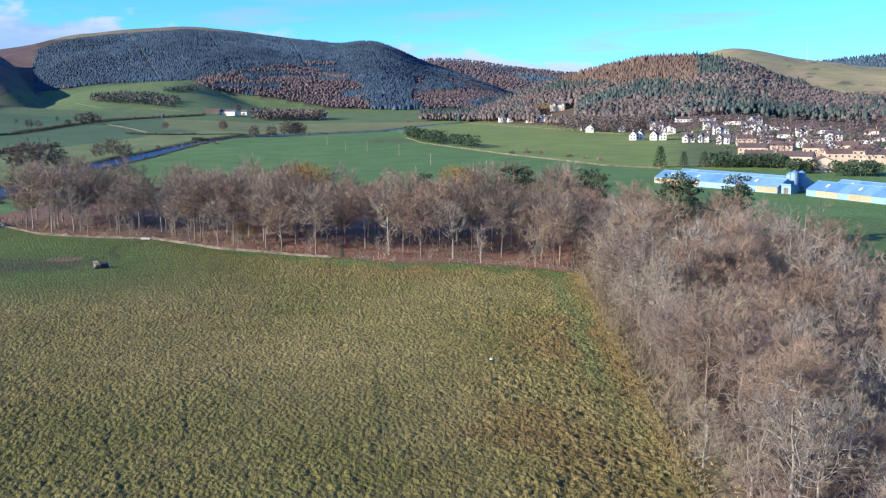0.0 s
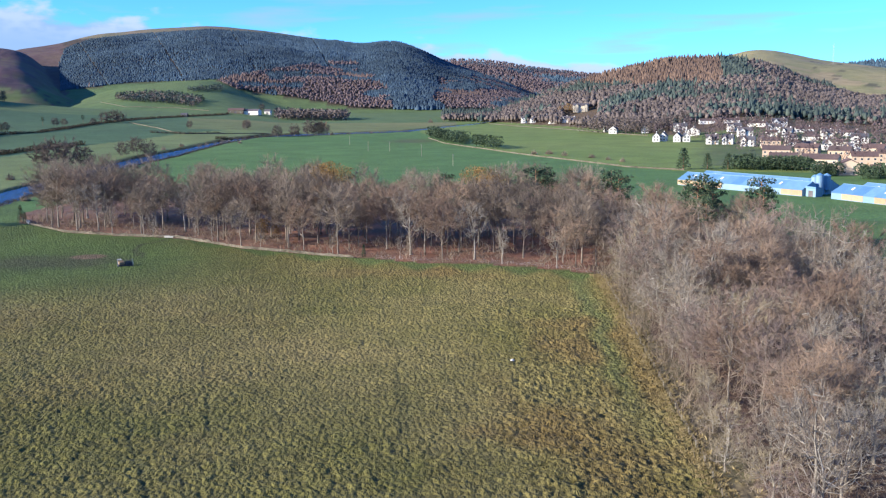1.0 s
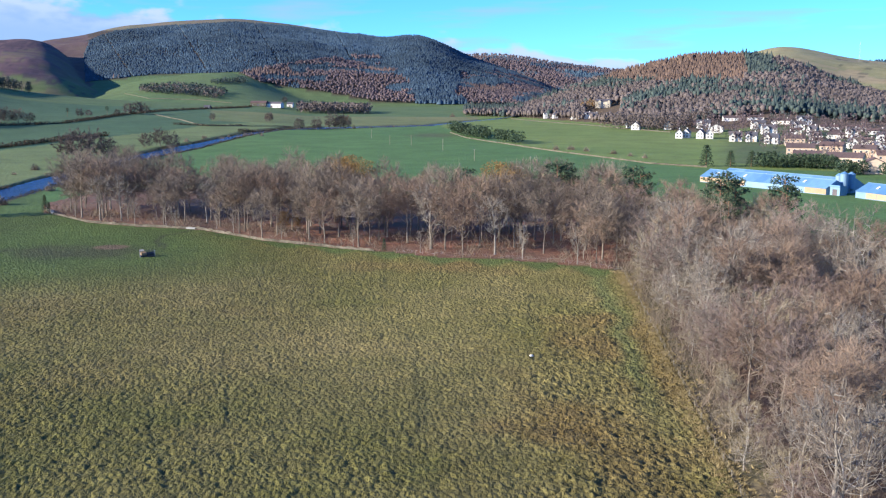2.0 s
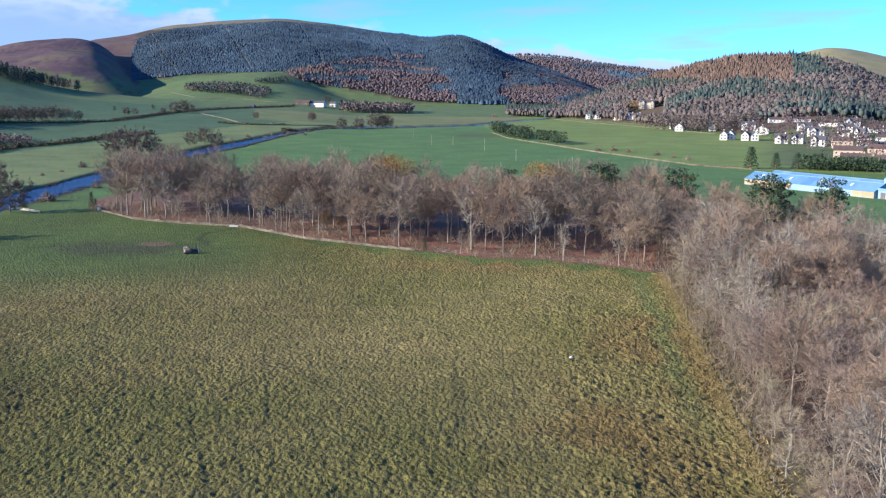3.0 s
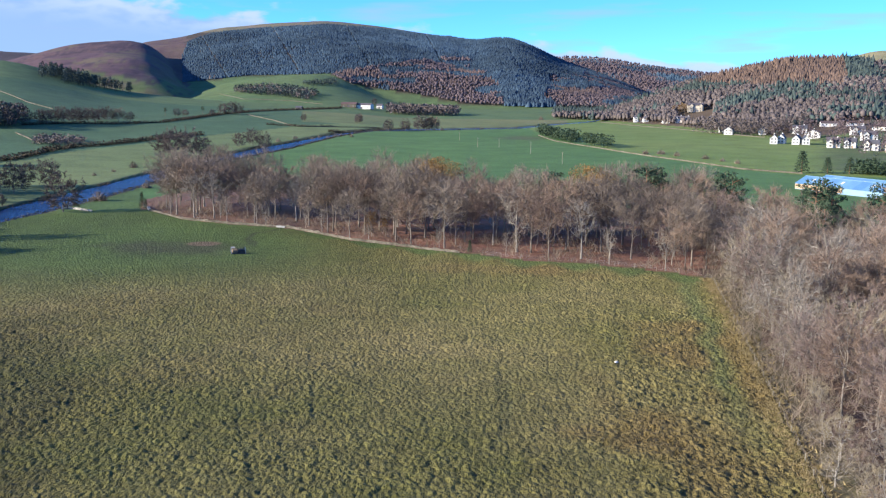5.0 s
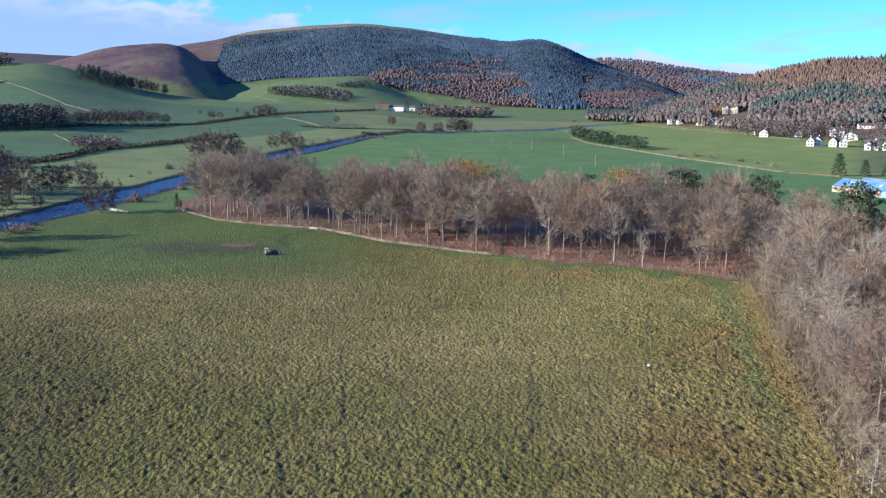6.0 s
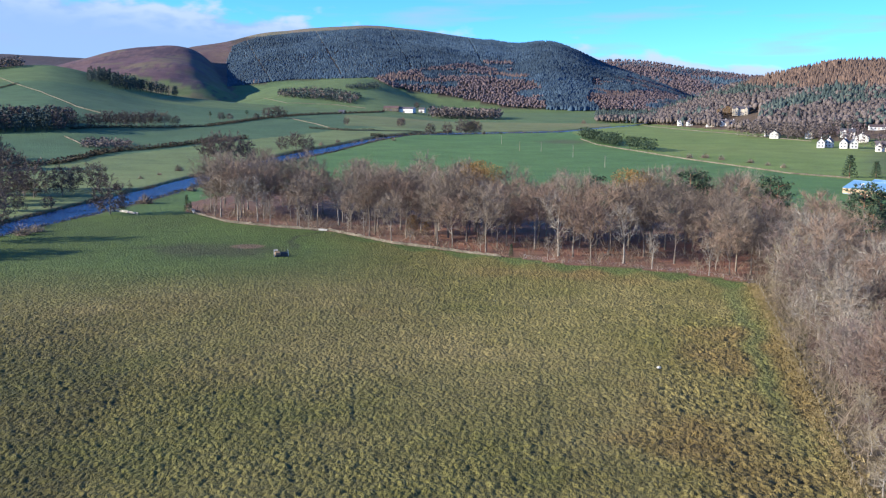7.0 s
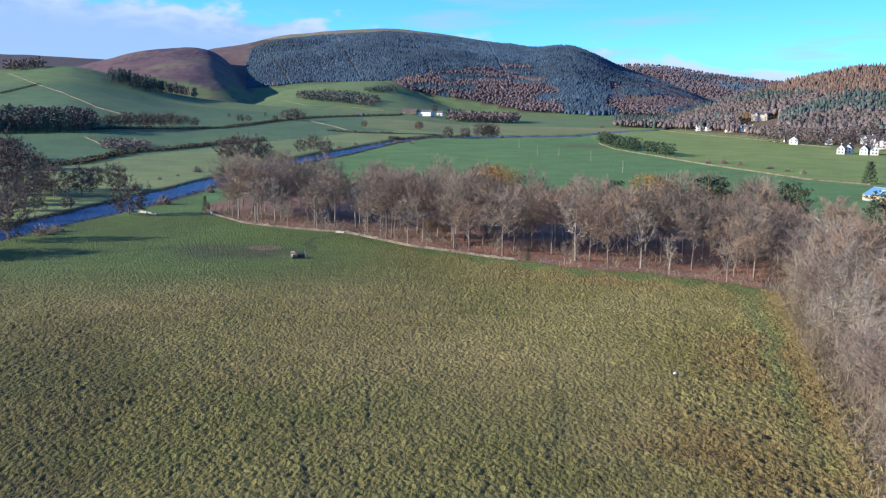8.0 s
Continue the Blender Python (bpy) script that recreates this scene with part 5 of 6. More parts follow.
    scatter("evergreen_screen", FARTREE, p, sized(len(p), 5.0, 8.0, 1.2), M["pine_needle"], "dark evergreen screen behind the long sheds", "hedge")
    p = spots(13, 26, 985, 1100, 9, lambda b, r, x, y, z, e: (r > np.interp(b, [13, 17, 19, 26], [1075, 1020, 1085, 1085])) & (b < 19.5))
    scatter("lane_trees", FARTREE, p, sized(len(p), 11, 17, 0.85), M["far_broadleaf"], "tall bare trees behind the lane", "trees")


small_woods()


def along(points, gap):
    """Places every gap metres along a line given by bearings and distances."""
    p = np.array([at(b, r) for b, r in points])
    d = np.r_[0, np.cumsum(np.hypot(*np.diff(p, axis=0).T))]
    s = np.arange(0, d[-1], gap)
    x, y = np.interp(s, d, p[:, 0]), np.interp(s, d, p[:, 1])
    return np.c_[x, y, terrain(x, y)]


def hedge(points, h, label):
    p = along(points, 1.0)
    p[:, :2] += rng.normal(0, 0.5, (len(p), 2))
    ob = scatter("hedge", SHRUB, p - (0, 0, h * 0.3), np.c_[np.full(len(p), h * 1.5), np.full(len(p), h * 1.5), rng.uniform(0.6, 1.5, len(p)) * h], M["hedge"], label, "hedge")


hedge([(-27.02, 632), (-24.18, 670), (-22.57, 730), (-21.24, 769), (-19.74, 788), (-16.68, 860), (-14.49, 908)], 3.2, "tall dark hedge with bushes along a field bank")
hedge([(-23.83, 941), (-20.91, 994), (-18.35, 1030), (-16.66, 1060), (-15.11, 1138), (-13.54, 1249), (-11.64, 1363), (-9.09, 1489), (-6.78, 1651)], 2.6, "dark hedge along a sloping field")
hedge([(-28.21, 1339), (-27.25, 1381), (-26.28, 1426)], 2.0, "thin hedge on the hill field")
hedge([(-11.01, 1072), (-9.09, 1051), (-7.15, 1066)], 2.2, "low hedge beside a pale dyke")
hedge([(-7.5, 971), (-4.94, 1030), (-3.01, 1105)], 2.5, "rough hedge near the river")
# scrub on both banks; along the near one it stands in for tree shade
for side in (-1, 1):
    bank = [(b, r + side * (w + 3.2)) for (b, r), w in zip(RIVER, np.interp([q[0] for q in RIVER], *np.array(RIVER_HALF).T)) if -36 < b < 4]
    hedge(bank, 1.1, "low dark scrub along the river bank, partly in place of shade")


def dyke(name, points, h, wide, mat, label, rough=0.12):
    """A dry wall: a battered ridge with an uneven top, in short lengths."""
    p = along(points, 1.5)
    d = np.gradient(p[:, :2], axis=0)
    d /= np.linalg.norm(d, axis=1, keepdims=True) + 1e-9
    nrm = np.c_[-d[:, 1], d[:, 0]]
    rows = []
    for off, up in ((-0.5, -0.2), (-0.42, 0.85), (-0.15, 1.0), (0.2, 1.0), (0.42, 0.85), (0.5, -0.2)):
        q = p.copy()
        q[:, :2] += nrm * (off * wide + rng.normal(0, rough * 0.3, len(p)))[:, None]
        q[:, 2] += up * h + (rng.normal(0, rough, len(p)) * h if up > 0 else 0)
        rows.append(q)
    v, n = np.concatenate(rows), len(p)
    i, j = np.meshgrid(np.arange(5), np.arange(n - 1), indexing="ij")
    a = (i * n + j).ravel()
    return tagged(new(name, mesh_from(name, v, np.c_[a, a + 1, a + n + 1, a + n], mat)), label, "wall")


dyke("stone_wall", [(-17.89, 389.0), (-17.4, 373.0), (-15.75, 347.0), (-13.3, 333.0), (-9.83, 321.0), (-6.3, 292.0), (-3.03, 278.0), (0.26, 266.0)], 0.55, 0.42, M["stone"], "low pale dry-stone wall between meadow and wood", 0.3)
for line, label in (
    ([(-27.76, 1582), (-26.56, 1435), (-25.18, 1327), (-23.5, 1171), (-22.21, 1123)], "pale dry-stone dyke climbing a hill field"),
    ([(-24.13, 882), (-23.57, 842), (-22.94, 794)], "pale dyke between two sloping fields"),
    ([(-12.12, 1279), (-10.69, 1165), (-9.73, 1075), (-9.09, 1051), (-4.57, 1081)], "pale dyke along the valley pasture"),
    ([(-13.53, 1948), (-12.27, 1789), (-9.73, 1747), (-7.81, 1690)], "pale farm track wall under the hillock"),
    ([(4.41, 977), (5.38, 888), (8.58, 775), (10.48, 724), (12.35, 686), (15.73, 624), (18.98, 603)], "grey-tan dyke dividing the two green pastures"),
    ([(7.9, 1360), (9.8, 1246), (12.9, 1135), (14.73, 1066), (16.83, 1009)], "pale wall of the lane under the wooded hill"),
):
    dyke("stone_dyke", line, 0.75, 0.45, M["stone"], label)


# ---- fence of the meadow ----
def box(x0, x1, y0, y1, z0, z1, bevel=0.0):
    bm = bmesh.new()
    bmesh.ops.create_cube(bm, size=1)
    for v in bm.verts:
        v.co = ((x0 + x1) / 2 + v.co.x * (x1 - x0), (y0 + y1) / 2 + v.co.y * (y1 - y0), (z0 + z1) / 2 + v.co.z * (z1 - z0))
    if bevel:
        bmesh.ops.bevel(bm, geom=bm.edges[:], offset=bevel, segments=1, affect="EDGES")
    return bm


def prism(profile, x0, x1):
    """A solid with a profile in y and z, drawn out along x."""
    bm = bmesh.new()
    a, b = [bm.verts.new((x0, y, z)) for y, z in profile], [bm.verts.new((x1, y, z)) for y, z in profile]
    n = len(profile)
    bm.faces.new(a)
    bm.faces.new(b[::-1])
    for i in range(n):
        bm.faces.new((a[(i + 1) % n], a[i], b[i], b[(i + 1) % n]))
    bmesh.ops.recalc_face_normals(bm, faces=bm.faces[:])
    return bm


def drum(r0, r1, z0, z1, sides=10, x=0, y=0):
    bm = bmesh.new()
    bmesh.ops.create_cone(bm, cap_ends=True, segments=sides, radius1=r0, radius2=r1, depth=z1 - z0, matrix=Matrix.Translation((x, y, (z0 + z1) / 2)))
    return bm


def fence():
    ob = tagged(new("wire_fence"), "weathered post and wire fence along the meadow", "fence")
    post = bpy.data.meshes.new("post")
    bm = drum(0.06, 0.05, -0.3, 1.2, 6)
    bm.to_mesh(post)
    bm.free()
    post.materials.append(M["post"])
    xy = [(fence_line(y) + 0.25, y) for y in np.arange(72, 232, 5.0)]
    edge = [at(b, r + 0.6) for b, r in EDGE if b > -1]
    for (x0, y0), (x1, y1) in zip(edge[::-1][:-1], edge[::-1][1:]):
        n = max(1, int(math.hypot(x1 - x0, y1 - y0) / 5.0))
        xy += [(x0 + (x1 - x0) * i / n, y0 + (y1 - y0) * i / n) for i in range(n)]
    wires = [Soup() for _ in range(3)]
    pts = [(x, y, height(x, y)) for x, y in xy]
    for x, y, z in pts:
        p = piece("post", post, ob)
        p.matrix_basis = pose(x, y, z, rng.normal(0, 3), rng.normal(0, 3), rng.uniform(0, 360))
    for h, s in zip((0.45, 0.8, 1.15), wires):
        for a, b in zip(pts[:-1], pts[1:]):
            s.tube([(a[0], a[1], a[2] + h), (b[0], b[1], b[2] + h)], [0.006, 0.006], 3)
        piece("wire", s.mesh("wire", M["steel"]), ob)


fence()


# ---- meadow things ----
def hay_feeder(b, r):
    x, y = at(b, r)
    ob = tagged(new("hay_feeder"), "dark metal cattle feeder of straw with a short pale roof", "feeder")
    ob.matrix_basis = pose(x, y, height(x, y), 0, 0, 18)
    part("base", box(-1.9, 1.9, -0.95, 0.95, 0.12, 0.45, 0.04), M["asphalt"], ob)
    part("straw", box(-1.75, -0.1, -0.8, 0.8, 0.45, 1.35, 0.22), M["timber_tan"], ob, "tan straw heaped in the feeder")
    # black block on the right: the feeder's shadow built into its shape and colour
    part("silage", box(-0.05, 1.75, -0.82, 0.82, 0.45, 1.15, 0.25), M["asphalt"], ob, "black half of the feeder, partly standing in for its shadow")
    for sx in (-1, 1):
        for sy in (-1, 1):
            part("corner_post", box(sx * 1.85 - 0.05, sx * 1.85 + 0.05, sy * 0.9 - 0.05, sy * 0.9 + 0.05, 0, 1.75), M["steel"], ob)
    bar = box(-0.025, 0.025, -0.025, 0.025, 0.45, 1.4)
    me = bpy.data.meshes.new("bar")
    bar.to_mesh(me)
    bar.free()
    me.materials.append(M["slate"])
    for sy in (-0.92, 0.92):
        for i in range(11):
            piece("bar", me, ob).matrix_basis = pose(-1.6 + 0.32 * i, sy, 0, 0, 12, 0)
        part("rail", box(-1.9, 1.9, sy - 0.03, sy + 0.03, 1.38, 1.45), M["slate"], ob)
    part("roof", prism([(-1.0, 1.72), (0, 1.95), (1.0, 1.72), (1.0, 1.78), (0, 2.02), (-1.0, 1.78)], -1.9, -0.9), M["lime_stone"], ob, "short pale sheet roof")
    for sx in (-1.3, 1.3):
        for sy in (-0.7, 0.7):
            part("wheel", drum(0.28, 0.28, 0, 0.2, 12, sx, sy), M["asphalt"], ob)


hay_feeder(*(-12.72, 268))


def pale_rock(b, r):
    bm = bmesh.new()
    bmesh.ops.create_icosphere(bm, subdivisions=2, radius=0.34)
    for v in bm.verts:
        v.co *= 1 + 0.22 * noise.noise(v.co * 2.3)
        v.co.z = v.co.z * 0.62 + 0.22
    me = bpy.data.meshes.new("boulder")
    bm.to_mesh(me)
    bm.free()
    me.materials.append(M["render_white"])
    x, y = at(b, r)
    ob = new("boulder", me)
    ob.matrix_basis = pose(x, y, height(x, y) + 0.25, 0, 0, 30) @ Matrix.Diagonal((1.1, 0.8, 1.0, 1))
    tagged(ob, "single whitish boulder lying among the tussocks", "boulder")


pale_rock(*(9.27, 156))
dyke("parapet", [(-21.95, 386), (-21.4, 386), (-20.9, 380), (-20.5, 376)], 0.65, 0.4, M["lime_stone"], "pale masonry parapet on the river bank", 0.22)
dyke("wall_opening", [(-10.55, 322.6), (-10.05, 321.2)], 0.5, 0.6, M["lime_stone"], "pale stone slab at the opening of the meadow wall", 0.15)
dyke("wall_end", [(-17.75, 388), (-17.45, 374)], 0.9, 0.8, M["lime_stone"], "pale broken end of the meadow wall", 0.2)


# ---- poles and mast ----
def pole(b, r, h):
    x, y = at(b, r)
    ob = tagged(new("utility_pole"), "pale wooden power pole in the green pasture", "pole", "power poles")
    ob.matrix_basis = pose(x, y, height(x, y), 0, 0, -b + 20)
    h = max(h * 1.15, 7.5)
    part("shaft", drum(0.17, 0.12, -0.3, h, 8), M["post"], ob)
    part("crossarm", box(-0.9, 0.9, -0.06, 0.06, h - 0.5, h - 0.36), M["post"], ob)
    for s in (-0.8, 0, 0.8):
        part("insulator", drum(0.05, 0.08, h - 0.36, h - 0.12, 6, s, 0), M["glass"], ob)


for b, r, h in [(-0.07, 881, 6.1), (0.97, 790, 6.4), (2.2, 785, 6.4), (4.01, 725, 7.6), (5.82, 637, 6.6), (9.03, 567, 6.2), (9.16, 1345, 10.9), (11.57, 1240, 6.5), (13.21, 1135, 7.9)]:
    pole(b, r, h)


def mast(b, r):
    x, y = at(b, r)
    ob = tagged(new("radio_mast"), "slim grey lattice mast on the bald hill", "mast")
    ob.matrix_basis = pose(x, y, height(x, y), 0, 0, 10)
    for a in range(3):
        c, s = math.cos(a * 2.094), math.sin(a * 2.094)
        sp = Soup()
        sp.tube([(c * 1.6, s * 1.6, -1), (c * 0.5, s * 0.5, 40)], [0.12, 0.09], 5)
        piece("leg", sp.mesh("leg", M["steel"]), ob)
    for n in range(9):
        z, w = 2 + n * 4.4, 1.6 - n * 0.125
        sp = Soup()
        for a in range(3):
            p, q = (math.cos(a * 2.094) * w, math.sin(a * 2.094) * w), (math.cos(a * 2.094 + 2.094) * w, math.sin(a * 2.094 + 2.094) * w)
            sp.tube([(*p, z), (*q, z + 2.2)], [0.05, 0.05], 3)
        piece("brace", sp.mesh("brace", M["steel"]), ob)
    part("antenna", drum(0.25, 0.1, 40, 46, 6), M["steel"], ob)


mast(*(26.37, 2320))


# ---- the village ----
def gabled(w, d, h, rise, eave=0.4, thick=0.22):
    """Walls with gables at both ends of x, and the two roof slabs."""
    walls = prism([(-d / 2, -0.6), (d / 2, -0.6), (d / 2, h), (0, h + rise), (-d / 2, h)], -w / 2, w / 2)
    k = rise / (d / 2)
    slabs = []
    for s in (-1, 1):
        e = d / 2 + eave
        slabs.append(prism([(s * e, h - eave * k + 0.03), (0, h + rise + 0.03), (0, h + rise + 0.03 + thick), (s * e, h - eave * k + 0.03 + thick)], -w / 2 - eave, w / 2 + eave))
    return walls, slabs


WINDOW = {}


def window(parent, x, y, z, w, h, turn=0.0):
    """A framed window set a little proud of a wall that faces -y, before turning."""
    if (w, h) not in WINDOW:
        fr, gl = bpy.data.meshes.new("window"), bpy.data.meshes.new("pane")
        for me, bm, mat in ((fr, box(-w / 2 - 0.12, w / 2 + 0.12, -0.05, 0.05, -h / 2 - 0.12, h / 2 + 0.12), M["render_white"]), (gl, box(-w / 2, w / 2, -0.09, -0.04, -h / 2, h / 2), M["glass"])):
            bm.to_mesh(me)
            bm.free()
            me.materials.append(mat)
        WINDOW[(w, h)] = fr, gl
    fr, gl = WINDOW[(w, h)]
    ob = piece("window", fr, parent)
    ob.matrix_basis = pose(x, y, z, 0, 0, turn)
    piece("pane", gl, ob, "dark window pane")


def house(kind, b, r, w):
    x, y = at(b, r)
    jit = rng.uniform(-14, 14)
    turn = -b + jit
    if kind == "gable":
        d, h, rise, wall, roof, label = 9.5, 4.6, 3.2, "render_white", "slate", "white rendered house with a slate gable roof"
        turn += 90
        w, d = d, max(6.0, w)
    elif kind == "villa":
        d, h, rise, wall, roof, label = 8.0, 5.0, 3.0, "render_white", "slate", "white two-storey house with a slate roof and front gable"
        w = max(8.0, w)
    elif kind == "long":
        d, h, rise, wall, roof, label = 8.0, 3.0, 2.0, "render_white", "red_tile", "long pale bungalow with a brown tile roof"
        w = max(9.0, w)
    elif kind == "mansion":
        d, h, rise, wall, roof, label = 12.0, 8.5, 3.0, "sandstone", "slate", "large pale sandstone mansion with gables among trees"
    else:
        d, h, rise, wall, roof, label = 11.0, 5.8, 2.6, "render_cream", "red_tile", "cream apartment block with a red-brown tile roof"
        w = max(14.0, w)
        if kind == "gableblock":
            turn += 90
    ob = tagged(new("house"), label, "house", "houses of the village")
    ob.matrix_basis = pose(x, y, height(x, y) + 0.1, 0, 0, turn)
    walls, slabs = gabled(w, d, h, rise)
    part("wall", walls, M[wall], ob)
    for s in slabs:
        part("roof", s, M[roof], ob)
    part("chimney", box(w * 0.3 - 0.4, w * 0.3 + 0.4, -0.35, 0.35, h + rise - 0.6, h + rise + 1.1, 0.03), M[wall], ob)
    storeys = 2 if h > 4.2 else 1
    if kind in ("villa", "mansion"):
        for gx in (-w * 0.27,) if kind == "villa" else (-w * 0.3, w * 0.3):
            gw = w * 0.4 if kind == "villa" else w * 0.24
            bm, gs = gabled(2.4, gw, h, rise * 0.82)
            bay = part("bay", bm, M[wall], ob)
            bay.matrix_basis = pose(gx, -d / 2 - 0.2, 0, 0, 0, 90)
            for s in gs:
                part("bay_roof", s, M[roof], ob).matrix_basis = pose(gx, -d / 2 - 0.2, 0.02, 0, 0, 90)
            for k in range(storeys):
                window(ob, gx, -d / 2 - 1.45, 1.5 + 2.6 * k, 1.4, 1.2)
    n = max(2, int(w / 3.4))
    for k in range(storeys):
        for i in range(n):
            wx = -w / 2 + w * (i + 0.5) / n
            if kind in ("villa", "mansion") and wx < -w * 0.05:
                continue
            if k == 0 and i == n // 2:
                part("door", box(wx - 0.5, wx + 0.5, -d / 2 - 0.06, -d / 2 + 0.02, 0, 2.05), M["timber_tan"], ob)
            else:
                window(ob, wx, -d / 2, 1.5 + 2.6 * k, 1.2, 1.2)
        for side, q in ((-1, -90), (1, 90)):
            for wy in (-d * 0.22, d * 0.22):
                window(ob, side * w / 2, wy, 1.5 + 2.6 * k, 1.2, 1.2, q)
    return ob


VILLAGE = {}
VILLAGE["gable"] = [(17.29, 910, 6.2), (17.69, 919, 6.3), (18.47, 909, 6.2), (18.9, 909, 6.2), (16.69, 1063, 7.2), (26.26, 812, 7.4), (27.52, 798, 7.3), (10.38, 1342, 6.1), (14.92, 1057, 8.4)]
VILLAGE["villa"] = [(20.32, 875, 9.9), (21.17, 874, 8.9), (22.23, 847, 10.6), (23.19, 841, 9.6), (22.04, 939, 12.8), (18.58, 1045, 13.1), (23.8, 1030, 14.0), (27.87, 887, 13.1), (24.26, 936, 6.9), (24.45, 877, 6.5), (26.24, 930, 9.5), (9.95, 1354, 10.0), (11.06, 1348, 7.7), (12.21, 1282, 7.3), (12.61, 1264, 6.5), (14.58, 1102, 6.3)]
VILLAGE["long"] = [(20.05, 1081, 17.2), (21.32, 1066, 15.7), (22.68, 1027, 17.5), (25.07, 988, 15.7), (26.42, 999, 17.0), (27.42, 966, 16.5), (25.43, 911, 13.5), (28.36, 794, 13.5), (30.16, 883, 11.0), (28.97, 599, 6.1), (11.59, 1291, 13.2)]
VILLAGE["block"] = [(23.71, 713, 17.8), (25.32, 737, 15.1), (24.08, 639, 16.0), (26.02, 629, 20.0), (28.12, 660, 15.0), (26.97, 714, 13.8), (29.33, 693, 13.4), (30.06, 656, 14.9), (23.4, 828, 14.1), (28.6, 746, 14.4)]
VILLAGE["gableblock"] = [(27.4, 591, 10.7)]
for kind, rows in VILLAGE.items():
    for b, r, w in rows:
        house(kind, b, r, w)
# further houses between the listed rows
more = random.Random(5)
for row, (b0, b1, r, step) in enumerate(((19.3, 24.0, 985, 1.7), (21.4, 30.5, 945, 2.1), (24.6, 31.5, 860, 1.9), (25.3, 32.0, 775, 1.9), (29.2, 33.5, 720, 1.8), (31.0, 34.0, 640, 1.8))):
    b = b0
    while b < b1:
        rr = r + more.uniform(-12, 12)
        if all(math.dist(at(b, rr), at(q[0], q[1])) > 15 for rows in VILLAGE.values() for q in rows):
            house(more.choice(("villa", "long", "gable", "long")), b, rr, more.uniform(8, 13))
        b += step * more.uniform(0.85, 1.3)
house("mansion", (13.07, 1378)[0], (13.07, 1378)[1], 20.0)


# ---- the long sheds ----
def shed(p0, p1, spans, depth, label, tan):
    """A long low shed from its near left corner to its near right one."""
    (x0, y0), (x1, y1) = at(*p0), at(*p1)
    length, turn = math.hypot(x1 - x0, y1 - y0), math.degrees(math.atan2(y1 - y0, x1 - x0))
    ob = tagged(new("long_shed"), label, "shed", "long sheds")
    ob.matrix_basis = pose(x0, y0, height(x0, y0) - 0.1, 0, 0, turn)
    h, rise = 2.9, 3.2
    profile = [(0, -0.5), (spans * depth, -0.5)]
    for s in range(spans, 0, -1):
        profile += [(s * depth, h), ((s - 0.5) * depth, h + rise)]
    profile += [(0, h)]
    part("wall", prism(profile, 0.1, length - 0.1), M["sheet_wall"], ob)
    bays = int(length / 5.6)
    bw = length / bays
    slope = math.hypot(depth / 2, rise)
    ang = math.degrees(math.atan2(rise, depth / 2))
    sheet = bpy.data.meshes.new("roof_sheet")
    bm = bmesh.new()
    ribs = 14
    rows = []
    for j in range(2):
        rows.append([bm.verts.new((bw * i / ribs, (slope + 0.35) * j - 0.35, 0.06 * (i % 2))) for i in range(ribs + 1)])
    for i in range(ribs):
        bm.faces.new((rows[0][i], rows[0][i + 1], rows[1][i + 1], rows[1][i]))
    g = bmesh.ops.extrude_face_region(bm, geom=bm.faces[:])
    for v in [e for e in g["geom"] if isinstance(e, bmesh.types.BMVert)]:
        v.co.z += 0.07
    bmesh.ops.recalc_face_normals(bm, faces=bm.faces[:])
    bm.to_mesh(sheet)
    bm.free()
    sheet.materials.append(M["sheet_blue"])
    light = bpy.data.meshes.new("rooflight")
    bm = box(-0.55, 0.55, -0.9, 0.9, 0, 0.16)
    bm.to_mesh(light)
    bm.free()
    light.materials.append(M["render_white"])
    for s in range(spans):
        for i in range(bays):
            piece("roof_sheet", sheet, ob).matrix_basis = pose(i * bw, s * depth, h + 0.05, ang, 0, 0)
            piece("roof_sheet", sheet, ob).matrix_basis = pose((i + 1) * bw, (s + 1) * depth, h + 0.05, ang, 0, 180)
            if i % 3 == 1:
                piece("rooflight", light, ob, "small pale rooflight").matrix_basis = pose((i + 0.5) * bw, s * depth + depth * 0.27, h + 0.18 + rise * 0.54, ang, 0, 0)
        part("ridge", box(0, length, (s + 0.5) * depth - 0.25, (s + 0.5) * depth + 0.25, h + rise + 0.08, h + rise + 0.24, 0.04), M["sheet_wall"], ob)
    panel = bpy.data.meshes.new("wall_panel")
    bm = box(0.08, bw - 0.08, -0.10, 0.02, 0.35, h - 0.25, 0.02)
    bm.to_mesh(panel)
    bm.free()
    panel.materials.append(M["timber_tan"])
    for i in range(bays):
        u = (i + 0.5) / bays
        if any(a < u < b for a, b in tan):
            piece("wall_panel", panel, ob, "tan timber wall panel").matrix_basis = pose(i * bw, 0.0, 0, 0, 0, 0)
    return ob


BARN = [(18.52, 505), (25.14, 455), (26.6, 448), (30.6, 418)]
shed(BARN[0], BARN[1], 2, 13.0, "long shed with pale blue corrugated roof and tan wall panels", ((0.0, 0.42), (0.82, 1.0)))
b2 = at(*BARN[2]), at(*BARN[3])
far_end = (b2[1][0] + 0.8 * (b2[1][0] - b2[0][0]), b2[1][1] + 0.8 * (b2[1][1] - b2[0][1]))
shed(BARN[2], (math.degrees(math.atan2(*far_end)), math.hypot(*far_end)), 2, 13.0, "long pale blue shed with tan doors at the pasture", ((0.05, 0.2), (0.32, 0.5), (0.62, 0.8)))


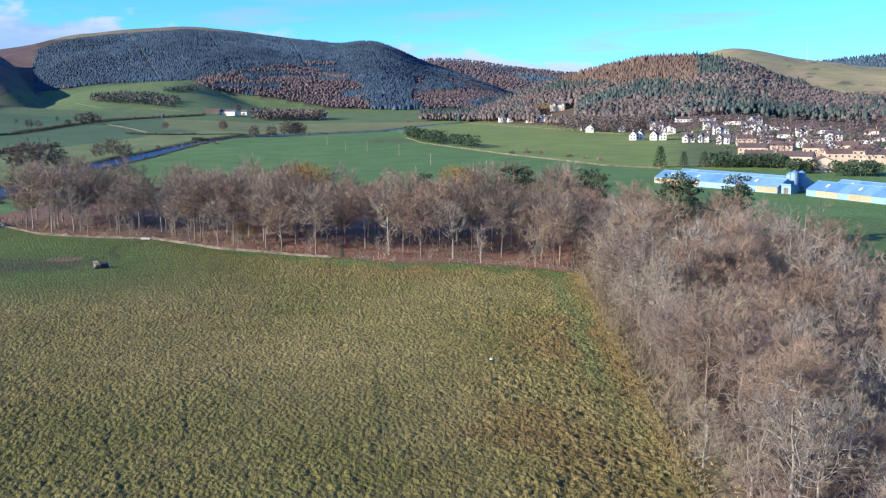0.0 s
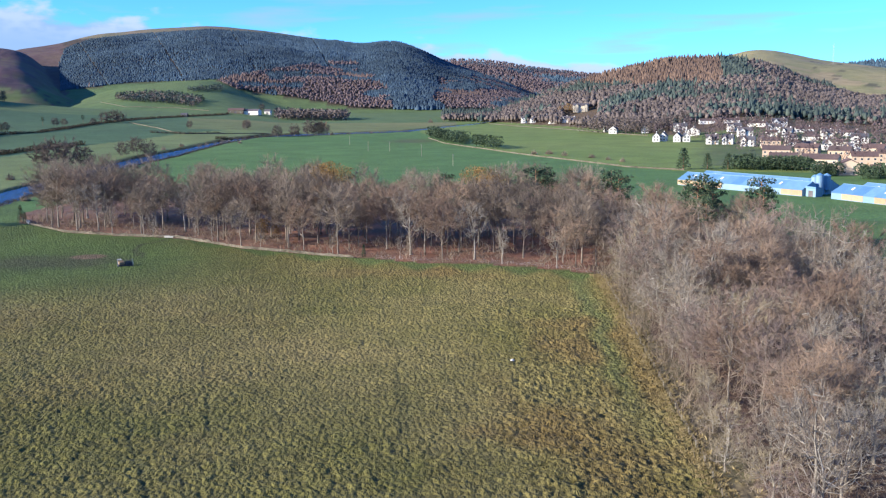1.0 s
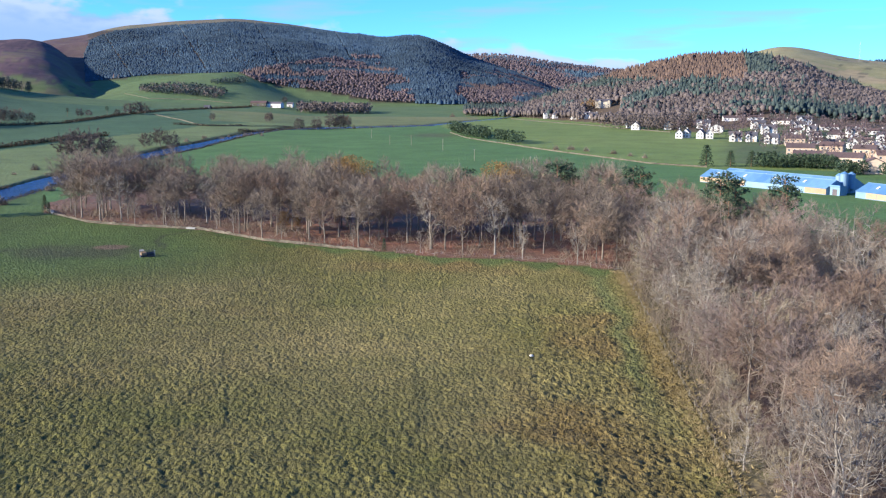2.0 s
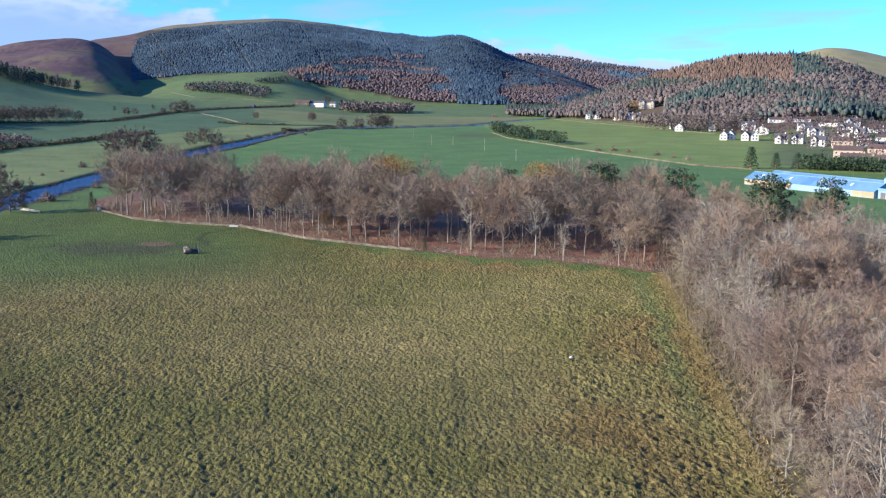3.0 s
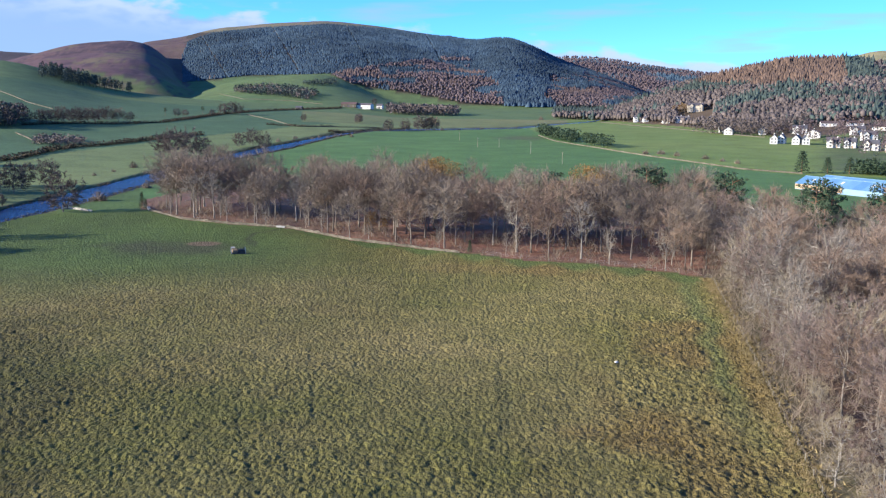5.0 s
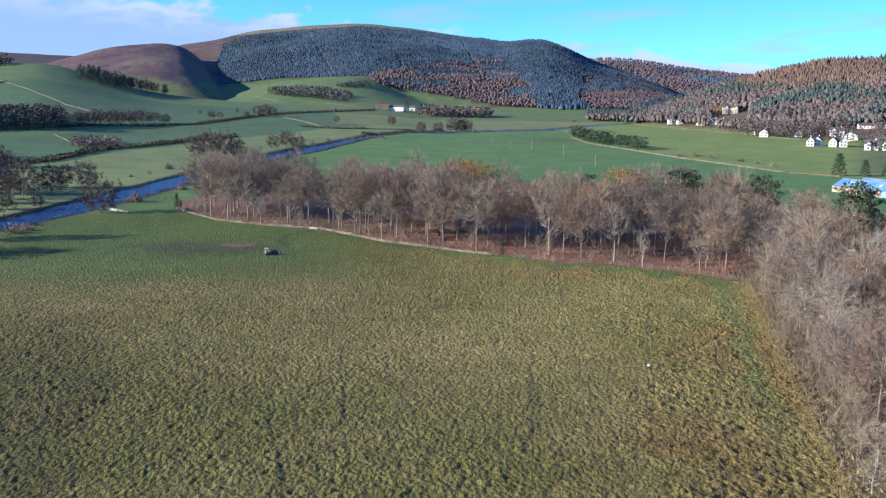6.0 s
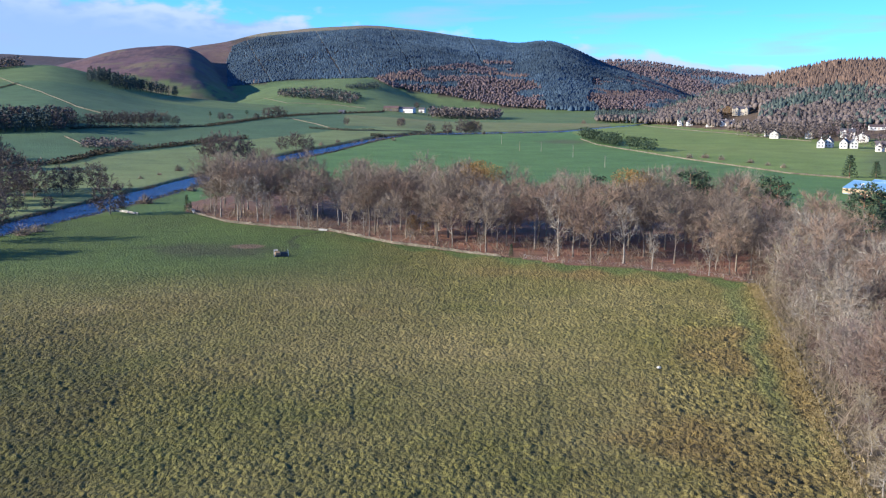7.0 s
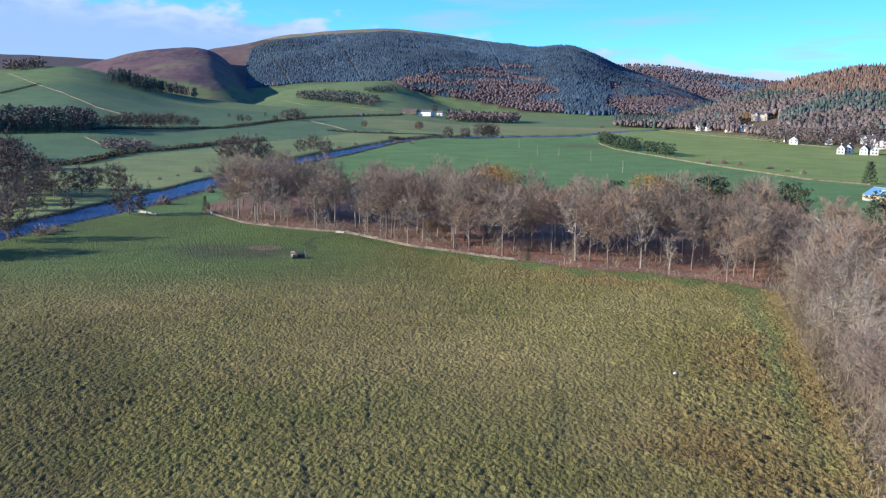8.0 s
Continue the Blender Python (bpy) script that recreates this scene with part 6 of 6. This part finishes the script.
def silo(b, r, rad, h):
    x, y = at(b, r)
    ob = tagged(new("silo"), "pale blue-grey metal feed silo between the sheds", "silo", "silos")
    ob.matrix_basis = pose(x, y, height(x, y))
    part("barrel", drum(rad, rad, 2.0, h, 16), M["sheet_wall"], ob)
    part("cap", drum(rad + 0.1, 0.25, h, h + 1.0, 16), M["sheet_blue"], ob)
    part("hopper", drum(0.3, rad, 0.6, 2.0, 16), M["sheet_wall"], ob)
    for a in range(4):
        c, s = math.cos(a * 1.571 + 0.7) * rad * 0.9, math.sin(a * 1.571 + 0.7) * rad * 0.9
        part("leg", box(c - 0.1, c + 0.1, s - 0.1, s + 0.1, -0.2, 2.2), M["steel"], ob)


silo(26.0, 464, 1.7, 8.6)
silo(26.35, 468, 1.7, 8.2)
silo(25.75, 470, 1.5, 7.4)
x, y = at(25.75, 456)
ob = tagged(new("feed_store"), "small pale blue sheet-clad store between the sheds", "shed")
ob.matrix_basis = pose(x, y, height(x, y), 0, 0, -66)
part("body", box(-2.6, 2.6, -2.2, 2.2, -0.4, 3.6, 0.05), M["sheet_wall"], ob)
part("roof", prism([(-2.5, 3.6), (2.5, 3.6), (2.5, 3.8), (-2.5, 4.4)], -2.8, 2.8), M["sheet_blue"], ob)
part("door", box(-1.2, 1.2, -2.26, -2.1, 0, 2.6), M["slate"], ob)

# ---- the farm under the hill ----
def farm_building(b, r, w, d, h, rise, wall, roof, label):
    x, y = at(b, r)
    ob = tagged(new("farm_building"), label, "farm building", "farm buildings")
    ob.matrix_basis = pose(x, y, height(x, y), 0, 0, -b - 20 + rng.uniform(-6, 6))
    walls, slabs = gabled(w, d, h, rise)
    part("wall", walls, M[wall], ob)
    for s in slabs:
        part("roof", s, M[roof], ob)
    part("door", box(-1.8, 1.8, -d / 2 - 0.08, -d / 2 + 0.02, 0, min(3.2, h - 0.3)), M["slate"], ob)
    for sx in (-w * 0.33, w * 0.33):
        window(ob, sx, -d / 2, min(1.8, h * 0.55), 1.2, 1.2)


FARM = [(-5.58, 1669), (-4.62, 1723), (-3.59, 1771), (-6.34, 1672)]
farm_building(*FARM[0], 32, 14, 6, 3, "render_white", "slate", "long white farm shed with a dark roof")
farm_building(*FARM[1], 10, 8, 5, 3, "render_white", "slate", "white farmhouse with a slate roof")
farm_building(*FARM[2], 22, 12, 4.5, 2.5, "render_white", "slate", "low white farm outbuilding with slate roof")
farm_building(*FARM[3], 26, 14, 5, 3, "stone", "red_tile", "stone farm steading with brown tile roof")
farm_building(*(-9.18, 1486), 9, 6, 3.2, 2, "stone", "slate", "small stone field barn")
